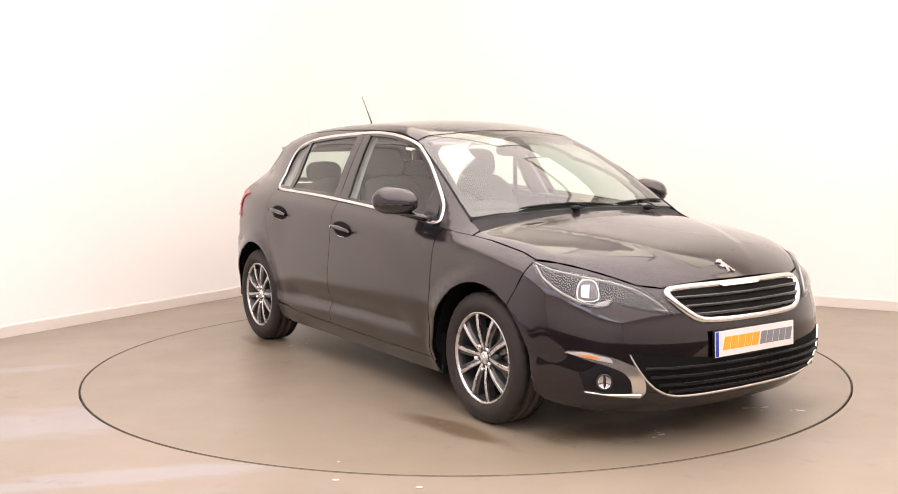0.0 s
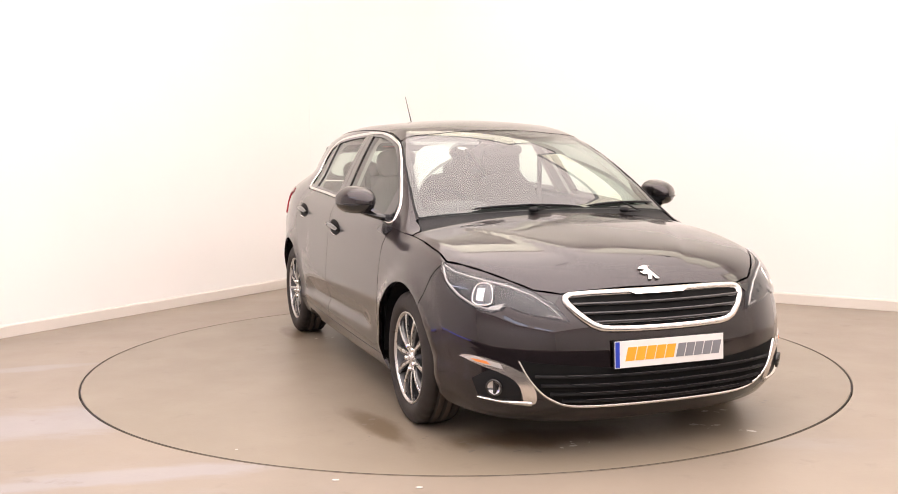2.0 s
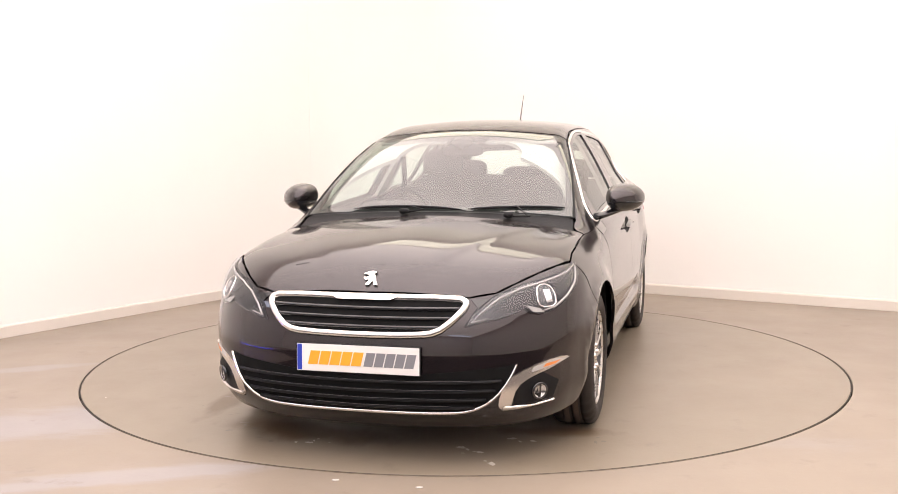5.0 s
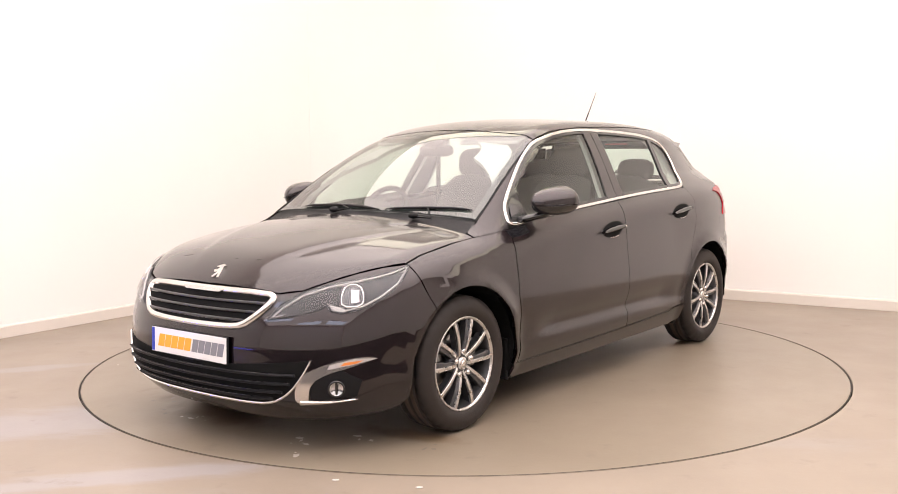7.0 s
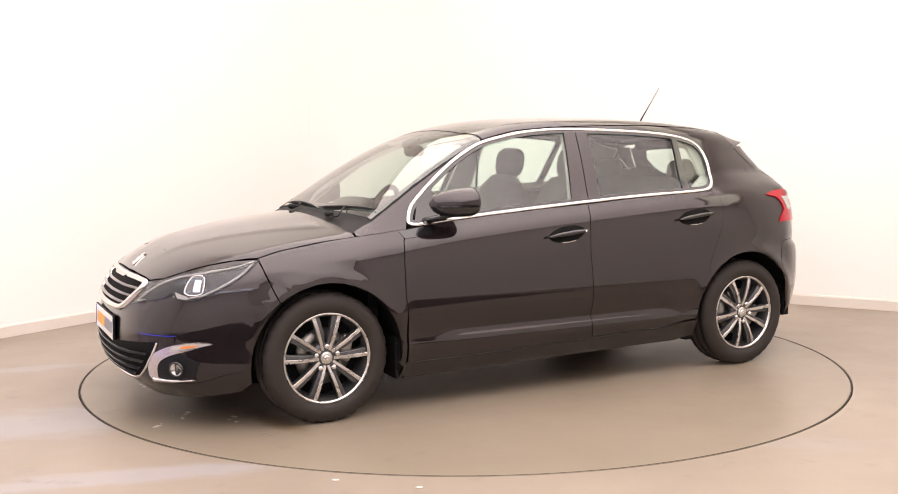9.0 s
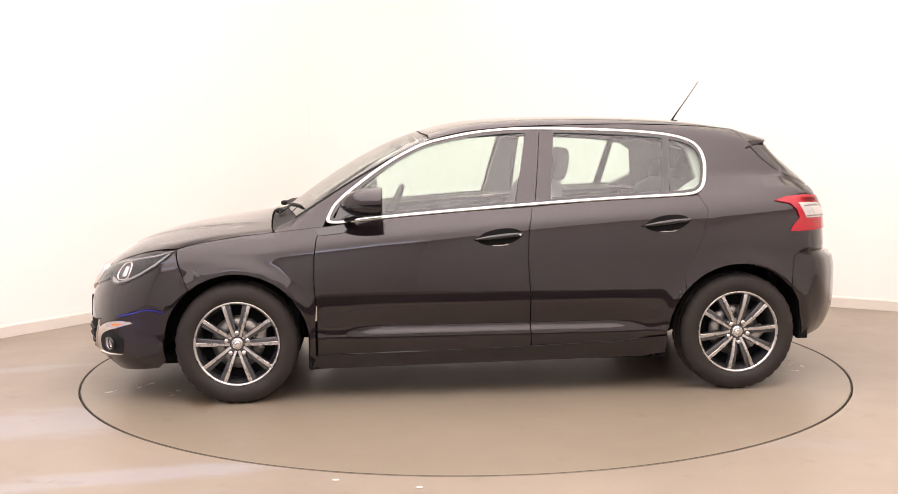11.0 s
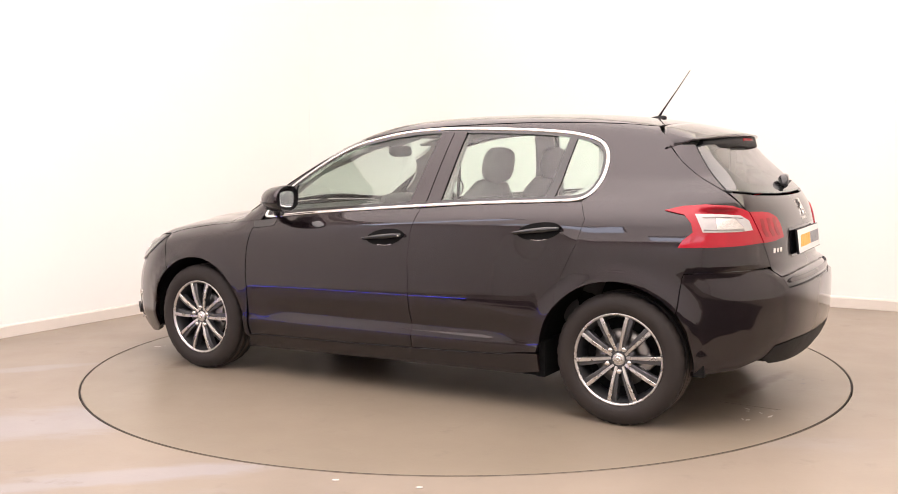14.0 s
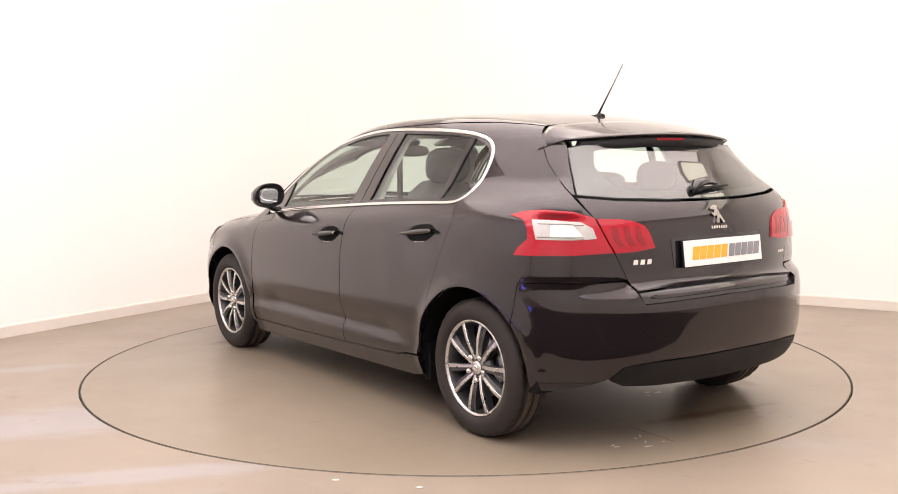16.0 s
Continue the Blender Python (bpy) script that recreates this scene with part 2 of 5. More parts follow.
tuck = spline([.10, .16, .22, .27, .30, .33, .36, .40, .45, .52, .6, .7, .8, .9], [.12, .075, .045, .025, .016, .013, .017, .014, .006, 0, .003, .010, .018, .024], .013)
shoulder = spline([-.5, -.25, -.14, -.09, -.05, 0, .03, .15, .30, .42, .55], [0, 0, .006, .014, .030, .072, .090, .145, .222, .296, .40], .018)
taper = spline([-2.1, -1.6, -1.2, -.6, 0, .5, .9, 1.3], [.14, .075, .035, .008, 0, .004, .018, .0], .1)
nose = spline([.10, .16, .20, .26, .33, .45, .52, .60, .68, .72, .80, .95], [1.99, 2.065, 2.11, 2.145, 2.16, 2.16, 2.15, 2.12, 2.078, 2.045, 1.95, 1.6], .02)
tail = spline([.16, .22, .30, .37, .45, .6, .675, .695, .705, .74, .82, .89, .96, 1.03, 1.06, 1.27, 1.295, 1.305, 1.35, 1.5], [-1.86, -1.92, -2.00, -2.035, -2.052, -2.055, -2.045, -2.03, -1.98, -1.968, -1.962, -1.955, -1.938, -1.905, -1.88, -1.66, -1.645, -1.655, -1.66, -1.66], .009)


def step_up(u):
    """From 0 to 1, smoothly."""
    u = np.clip(u, 0, 1)
    return u * u * (3 - 2 * u)


def soft_max(a, b, r):
    h = np.maximum(r - np.abs(a - b), 0) / r
    return np.maximum(a, b) + h * h * r / 4


def skin(p):
    """Below zero inside the body, above zero outside it."""
    x, y, z = p[..., 0], np.abs(p[..., 1]), p[..., 2]
    h = z - belt(x)
    flare = sum(.016 * np.exp(-((np.hypot(x - cx, z - .30) - .375) / .05) ** 2) for cx in (1.305, -1.31)) * (z > .1) * (h < -.02)
    # a pressed hollow over the lower lip of the doors, and the swell over the rear wheel
    press = .017 * np.exp(-((z - .385) / np.where(z < .385, .022, .06)) ** 2) * step_up((x + .82) / .22) * step_up((.78 - x) / .22)
    haunch = .013 * np.exp(-((z - .80) / np.where(z > .80, .09, .16)) ** 2) * step_up((-.75 - x) / .45)
    side = y - (plan(x) - press + haunch - tuck(z) - shoulder(h) - taper(x) * np.clip(h / .1, 0, 1) + flare)
    # two creases run down the bonnet towards the badge
    fold = y - (.60 - .44 * np.clip((x - 1.1) / .95, 0, 1))
    rib = .0045 * np.exp(-(fold / np.where(fold > 0, .035, .13)) ** 2) * step_up((x - 1.15) / .12) * step_up((2.03 - x) / .2)
    top = (z - roof_line(x) - rib + crown(x) * (y / .75) ** 2) * .9
    front = x - nose(z) + .10 * y ** 2 + .60 * y ** 4
    ledge = .045 * np.clip((y - .30) / .45, 0, 1) ** 2 * np.clip((.74 - z) / .06, 0, 1)
    back = tail(z) + .16 * y ** 2 + .22 * y ** 4 + ledge - x
    r = np.where(x > 1.1, .07, .06)
    return soft_max(soft_max(soft_max(side, top, r), front, .09), back, np.where(z < 1.0, .12, .08))


def surface(kind, a, b, sink=0.0):
    """Points of the skin: seen from the side (x, z), from above (x, y), or from the middle of the nose or tail (angle, z)."""
    a, b = np.asarray(a, float), np.asarray(b, float)
    zero = np.zeros_like(a)
    if kind in ("left", "right"):
        s = 1 if kind == "left" else -1
        start, way, far = np.stack([a, zero, b], -1), np.stack([zero, zero + s, zero], -1), 1.3
    elif kind == "top":
        start, way, far = np.stack([a, b, zero + .45], -1), np.stack([zero, zero, zero + 1], -1), 1.4
    elif kind == "nose":
        start, way, far = np.stack([zero + 1.0, zero, b], -1), np.stack([np.cos(a), np.sin(a), zero], -1), 1.6
    else:
        start, way, far = np.stack([zero - 1.1, zero, b], -1), np.stack([-np.cos(a), np.sin(a), zero], -1), 1.6
    low, high = zero.copy(), zero + far
    for _ in range(34):
        mid = (low + high) / 2
        inside = skin(start + way * mid[..., None]) < -sink
        low, high = np.where(inside, mid, low), np.where(inside, high, mid)
    return start + way * low[..., None]


# ---- mesh tools ----
def gradient(p, e=.003):
    g = np.stack([skin(p + np.eye(3)[i] * e) - skin(p - np.eye(3)[i] * e) for i in range(3)], -1)
    return g / np.maximum(np.linalg.norm(g, axis=-1, keepdims=True), 1e-9)


def part(name, data, material, parent=None, label=""):
    """Links a mesh or bmesh as one object under a thing or a part."""
    if isinstance(data, bmesh.types.BMesh):
        me = bpy.data.meshes.new(name)
        data.normal_update()
        data.to_mesh(me)
        data.free()
    else:
        me = data
    if material and not me.materials:
        me.materials.append(material)
    ob = new(name, me)
    ob.parent = parent
    return tagged(ob, label) if label else ob


def mesh_from(verts, faces, normals=None, smooth=True):
    me = bpy.data.meshes.new("mesh")
    me.from_pydata([tuple(v) for v in verts], [], faces)
    if smooth:
        me.shade_smooth()
    me.validate()
    if normals is not None:
        me.normals_split_custom_set_from_vertices([tuple(n) for n in normals])
    me.update()
    return me


def dense(loop, step, closed=True):
    out = []
    n = len(loop)
    for i in range(n if closed else n - 1):
        a, b = np.array(loop[i], float), np.array(loop[(i + 1) % n], float)
        k = max(1, int(math.ceil(np.linalg.norm(b - a) / step)))
        out += [tuple(a + (b - a) * j / k) for j in range(k)]
    if not closed:
        out.append(tuple(loop[-1]))
    return out


def rounded(loop, times=2):
    """Corner cutting: a softer loop."""
    for _ in range(times):
        nxt = []
        for i, p in enumerate(loop):
            q = loop[(i + 1) % len(loop)]
            nxt += [tuple(.75 * a + .25 * b for a, b in zip(p, q)), tuple(.25 * a + .75 * b for a, b in zip(p, q))]
        loop = nxt
    return loop


def softened(path, times=2):
    """Corner cutting on an open path that keeps its ends."""
    for _ in range(times):
        path = [path[0]] + [tuple(u * a + (1 - u) * b for a, b in zip(p, q)) for p, q in zip(path, path[1:]) for u in (.75, .25)] + [path[-1]]
    return path


def offset(loop, d):
    """The loop moved inwards by d."""
    pts = np.array(loop, float)
    area = sum(p[0] * q[1] - q[0] * p[1] for p, q in zip(pts, np.roll(pts, -1, 0)))
    s = 1 if area > 0 else -1
    out = []
    for i in range(len(pts)):
        t1, t2 = pts[i] - pts[i - 1], pts[(i + 1) % len(pts)] - pts[i]
        n1, n2 = np.array([-t1[1], t1[0]]) / (np.linalg.norm(t1) + 1e-9), np.array([-t2[1], t2[0]]) / (np.linalg.norm(t2) + 1e-9)
        n = (n1 + n2) / max(.5, 1 + n1 @ n2)
        out.append(tuple(pts[i] + s * d * n))
    return out


def panel(kind, loop, step=.04, lift=0.0, depth=.014, gap=.0):
    """A piece of the body's skin with the outline loop, its edges turned inwards."""
    if gap:
        loop = offset(loop, gap)
    loop = dense(loop, step)
    bm = bmesh.new()
    bm.faces.new([bm.verts.new((a, b, 0)) for a, b in loop])
    lo, hi = np.min(loop, 0), np.max(loop, 0)
    for axis in (0, 1):
        for k in range(int(math.floor(lo[axis] / step)) + 1, int(math.ceil(hi[axis] / step))):
            co, no = [0, 0, 0], [0, 0, 0]
            co[axis], no[axis] = k * step + .00037, 1
            bmesh.ops.bisect_plane(bm, geom=bm.verts[:] + bm.edges[:] + bm.faces[:], dist=1e-6, plane_co=co, plane_no=no)
    bmesh.ops.remove_doubles(bm, verts=bm.verts[:], dist=1e-5)
    bm.verts.index_update()
    flat = np.array([v.co[:2] for v in bm.verts])
    pos = surface(kind, flat[:, 0], flat[:, 1], -lift)
    nor = gradient(pos)
    faces = []
    for f in bm.faces:
        ids = [v.index for v in f.verts]
        n = np.cross(pos[ids[1]] - pos[ids[0]], pos[ids[2]] - pos[ids[0]])
        faces.append(ids)
    # turn the faces outwards
    score = 0
    for ids in faces:
        c = sum(np.cross(pos[ids[i]], pos[ids[(i + 1) % len(ids)]]) for i in range(len(ids)))
        score += c @ nor[ids[0]]
    if score < 0:
        faces = [ids[::-1] for ids in faces]
    verts, norms = list(pos), list(nor)
    if depth:
        mid = {}
        for e in bm.edges:
            if len(e.link_faces) == 1:
                i, j = e.verts[0].index, e.verts[1].index
                ids = next(f for f in faces if i in f and j in f)
                if ids[(ids.index(i) + 1) % len(ids)] != j:
                    i, j = j, i
                out = np.cross(pos[j] - pos[i], nor[i])
                out = out / (np.linalg.norm(out) + 1e-9)
                k = len(verts)
                verts += [pos[i], pos[j], pos[j] - nor[j] * depth, pos[i] - nor[i] * depth]
                norms += [out] * 4
                faces.append([k + 1, k, k + 3, k + 2])
    bm.free()
    return mesh_from(verts, faces, norms)


def join_mesh(*meshes):
    """Several meshes of one material as one."""
    bm = bmesh.new()
    for me in meshes:
        bm.from_mesh(me)
    out = bpy.data.meshes.new("mesh")
    bm.to_mesh(out)
    bm.free()
    return out


def bead(kind, path, width, height, closed=False, lift=0.0, step=.02, profile=5):
    """A raised strip of half-round section that follows a path on the skin. width may be one number or one for each end."""
    path = dense(path, step, closed)
    n = len(path)
    arr = np.array(path)
    pos = surface(kind, arr[:, 0], arr[:, 1], -lift)
    nor = gradient(pos)
    w = np.full(n, width) if not isinstance(width, tuple) else np.interp(np.linspace(0, 1, n), np.linspace(0, 1, len(width)), width)
    verts = []
    for i in range(n):
        a, b = (pos[i - 1], pos[(i + 1) % n]) if closed else (pos[max(0, i - 1)], pos[min(n - 1, i + 1)])
        t = (b - a) / (np.linalg.norm(b - a) + 1e-9)
        s = np.cross(t, nor[i])
        for k in range(profile + 2):
            if k == 0 or k == profile + 1:
                u, h = (-1 if k == 0 else 1), -.6
            else:
                ang = math.pi * (k - 1) / (profile - 1)
                u, h = -math.cos(ang), math.sin(ang) ** .6
            verts.append(pos[i] + s * u * w[i] / 2 + nor[i] * h * height)
    q = profile + 2
    faces = [[i * q + k, ((i + 1) % n) * q + k, ((i + 1) % n) * q + k + 1, i * q + k + 1] for i in range(n if closed else n - 1) for k in range(q - 1)]
    if not closed:
        faces += [list(range(q))[::-1], [(n - 1) * q + k for k in range(q)]]
    me = mesh_from(verts, faces)
    return me


def ring(kind, outer, inner, lift=0.0, rows=2):
    """A flat band on the skin between two loops of equal length."""
    o, i = np.array(outer, float), np.array(inner, float)
    n = len(o)
    verts, norms = [], []
    for r in range(rows + 1):
        p = o + (i - o) * r / rows
        pos = surface(kind, p[:, 0], p[:, 1], -lift)
        verts += list(pos)
        norms += list(gradient(pos))
    faces = [[r * n + k, r * n + (k + 1) % n, (r + 1) * n + (k + 1) % n, (r + 1) * n + k] for r in range(rows) for k in range(n)]
    f = faces[0]
    if np.cross(verts[f[1]] - verts[f[0]], verts[f[2]] - verts[f[0]]) @ norms[f[0]] < 0:
        faces = [g[::-1] for g in faces]
    return mesh_from(verts, faces, norms)


def lathe(profile, n=64, closed=False, wave=None):
    """A profile of (y, r) turned about the y axis."""
    verts, m = [], len(profile)
    for k in range(n):
        a = 2 * math.pi * k / n
        for j, (y, r) in enumerate(profile):
            rr = r + (wave(j, k) if wave else 0)
            verts.append((rr * math.cos(a), y, rr * math.sin(a)))
    faces = [[k * m + j, k * m + j + 1, ((k + 1) % n) * m + j + 1, ((k + 1) % n) * m + j] for k in range(n) for j in range(m - 1)]
    bm = bmesh.new()
    vs = [bm.verts.new(v) for v in verts]
    for f in faces:
        bm.faces.new([vs[i] for i in f])
    bmesh.ops.remove_doubles(bm, verts=bm.verts[:], dist=1e-6)
    bmesh.ops.recalc_face_normals(bm, faces=bm.faces[:])
    for f in bm.faces:
        f.smooth = True
    return bm


def box(size, m=Matrix(), bevel=.0, segments=2, smooth=False):
    bm = bmesh.new()
    bmesh.ops.create_cube(bm, size=1, matrix=Matrix.Diagonal((*size, 1)))
    if bevel:
        bmesh.ops.bevel(bm, geom=bm.edges[:], offset=bevel, segments=segments, affect="EDGES", profile=.5)
    if smooth:
        for f in bm.faces:
            f.smooth = True
    bmesh.ops.transform(bm, matrix=m, verts=bm.verts[:])
    return bm


def prism(outline, y0, y1, bevel=0.0, segments=2):
    """An outline in (x, z) drawn out from y0 to y1."""
    bm = bmesh.new()
    f = bm.faces.new([bm.verts.new((a, y0, b)) for a, b in outline])
    ext = bmesh.ops.extrude_face_region(bm, geom=[f])
    bmesh.ops.translate(bm, vec=(0, y1 - y0, 0), verts=[v for v in ext["geom"] if isinstance(v, bmesh.types.BMVert)])
    bmesh.ops.recalc_face_normals(bm, faces=bm.faces[:])
    if bevel:
        bmesh.ops.bevel(bm, geom=bm.edges[:], offset=bevel, segments=segments, affect="EDGES", profile=.5)
    for f in bm.faces:
        f.smooth = True
    return bm


def tube(points, radius, n=8, flat=1.0):
    """A round rod along points; radius may differ from end to end."""
    pts = [Vector(p) for p in points]
    rs = radius if isinstance(radius, (list, tuple)) else [radius] * len(pts)
    bm = bmesh.new()
    rings = []
    for i, p in enumerate(pts):
        t = (pts[min(i + 1, len(pts) - 1)] - pts[max(i - 1, 0)]).normalized()
        a = t.cross(Vector((0, 0, 1)) if abs(t.z) < .9 else Vector((1, 0, 0))).normalized()
        b = a.cross(t)
        rings.append([bm.verts.new(p + rs[i] * (a * math.cos(2 * math.pi * k / n) + b * flat * math.sin(2 * math.pi * k / n))) for k in range(n)])
    for r, s in zip(rings, rings[1:]):
        for k in range(n):
            bm.faces.new((r[k], r[(k + 1) % n], s[(k + 1) % n], s[k])).smooth = True
    bm.faces.new(rings[0][::-1])
    bm.faces.new(rings[-1])
    bmesh.ops.recalc_face_normals(bm, faces=bm.faces[:])
    return bm


def blob(size, m=Matrix(), power=2.6, n=20, shape=None):
    """A rounded block."""
    bm = bmesh.new()
    bmesh.ops.create_uvsphere(bm, u_segments=n, v_segments=n // 2, radius=1)
    for v in bm.verts:
        s = sum(abs(c) ** power for c in v.co) ** (1 / power)
        v.co /= s
        if shape:
            v.co = shape(v.co)
        v.co = Vector((v.co.x * size[0] / 2, v.co.y * size[1] / 2, v.co.z * size[2] / 2))
    for f in bm.faces:
        f.smooth = True
    bmesh.ops.transform(bm, matrix=m, verts=bm.verts[:])
    return bm


def empty(name, parent=None):
    ob = new(name)
    ob.empty_display_size = .1
    ob.parent = parent
    return ob


# ---- the room ----
def slab(name, u0, u1, v0, v1, z0, z1, material):
    bm = box((u1 - u0, v1 - v0, z1 - z0), pose((u0 + u1) / 2, (v0 + v1) / 2, (z0 + z1) / 2))
    ob = part(name, bm, material)
    ob.matrix_world = ROOM
    return tagged(ob, kind="structure")


tagged(slab("wall_left", -.2, LONG + .2, -.2, 0, -.1, HIGH + .1, WALL), "plain white painted studio wall, brightly lit", "wall")
tagged(slab("wall_right", -.2, 0, 0, WIDE + .2, -.1, HIGH + .1, WALL), "plain white painted studio wall, brightly lit", "wall")
tagged(slab("wall_behind", LONG, LONG + .2, 0, WIDE + .2, -.1, HIGH + .1, WALL), "plain white studio wall behind the camera", "wall")
tagged(slab("wall_far_side", 0, LONG, WIDE, WIDE + .2, -.1, HIGH + .1, WALL), "plain white studio wall", "wall")
tagged(slab("ceiling", 0, LONG, 0, WIDE, HIGH, HIGH + .1, CEILING), "plain white studio ceiling", "ceiling")


def cove(name, r0, r1, z0, z1, material):
    """A rounded corner between the two walls: a quarter of a hollow upright cylinder."""
    big, n = .9, 64
    bm = bmesh.new()
    rows = []
    for k in range(n + 1):
        a = math.pi / 2 * k / n
        dx, dy = -math.cos(a), -math.sin(a)
        rows.append([bm.verts.new((big + dx * (big - r), big + dy * (big - r), z)) for r, z in ((r0, z0), (r1, z0), (r1, z1), (r0, z1))])
    for p, q in zip(rows, rows[1:]):
        for k in range(4):
            bm.faces.new((p[k], p[(k + 1) % 4], q[(k + 1) % 4], q[k]))
    bm.faces.new(rows[0])
    bm.faces.new(rows[-1])
    bmesh.ops.recalc_face_normals(bm, faces=bm.faces[:])
    ob = part(name, bm, material)
    ob.matrix_world = ROOM
    return tagged(ob, kind="structure")


tagged(cove("wall_cove", -.15, .001, .001, HIGH - .001, WALL), "white rounded corner between two studio walls", "wall")
tagged(cove("baseboard_cove", .002, .017, .001, .091, SKIRT), "cream skirting round the curved corner", "skirting")


def skirting(name, m, length):
    prof = [(0, 0), (.016, 0), (.016, .075), (.012, .084), (.006, .09), (0, .09)]
    bm = prism([(a, b) for a, b in prof], 0, length)
    for f in bm.faces:
        f.smooth = False
    ob = part(name, bm, SKIRT)
    ob.matrix_world = ROOM @ m
    return tagged(ob, "cream painted low skirting board at the wall's foot", "skirting", kind="structure")


skirting("baseboard_left", pose(LONG, .002, .001, 0, 0, 90), LONG - .9)
skirting("baseboard_right", pose(.002, .9, .001, 0, 0, 0), WIDE - .9)


def floor_sheet():
    """The floor with the round opening for the platform."""
    n, r = 192, TABLE_R + .010
    rings = []
    inv = ROOM.inverted()
    bm = bmesh.new()
    for rad, z in ((r, -.06), (r, -.003), (r + .003, 0), (r + .6, 0)):
        rings.append([bm.verts.new((rad * math.cos(2 * math.pi * k / n), rad * math.sin(2 * math.pi * k / n), z)) for k in range(n)])
    outer = []
    for k in range(n):
        a = 2 * math.pi * k / n
        p0, d = inv @ Vector((0, 0, 0)), inv.to_3x3() @ Vector((math.cos(a), math.sin(a), 0))
        s = min([((LONG if d.x > 0 else 0) - p0.x) / d.x if abs(d.x) > 1e-9 else 1e9, ((WIDE if d.y > 0 else 0) - p0.y) / d.y if abs(d.y) > 1e-9 else 1e9])
        outer.append(bm.verts.new(ROOM @ (p0 + d * (s + .05))))
    rings.append(outer)
    for a, b in zip(rings, rings[1:]):
        for k in range(n):
            bm.faces.new((a[k], b[k], b[(k + 1) % n], a[(k + 1) % n]))
    bmesh.ops.recalc_face_normals(bm, faces=bm.faces[:])
    return tagged(part("floor", bm, FLOOR), "worn beige concrete studio floor with pale scuffed bands", "floor", kind="structure")


floor_sheet()
bm = bmesh.new()
bmesh.ops.create_circle(bm, cap_ends=True, radius=TABLE_R + .03, segments=96, matrix=pose(0, 0, -.055))
tagged(part("platform_pit", bm, GROOVE), "dark pit under the turning platform", "pit", kind="structure")


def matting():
    """Unseen dark mats up to the wall behind the camera, added for the car's dark low reflections."""
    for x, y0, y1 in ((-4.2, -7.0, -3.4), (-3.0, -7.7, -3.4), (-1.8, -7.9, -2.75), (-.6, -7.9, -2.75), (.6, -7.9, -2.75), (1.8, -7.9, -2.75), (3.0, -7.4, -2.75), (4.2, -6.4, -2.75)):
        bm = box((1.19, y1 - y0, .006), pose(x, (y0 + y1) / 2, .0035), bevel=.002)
        tagged(part("floor_mat", bm, MAT), "unseen dark mat, added for dark reflections low on the car", "floor mat", kind="structure")


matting()


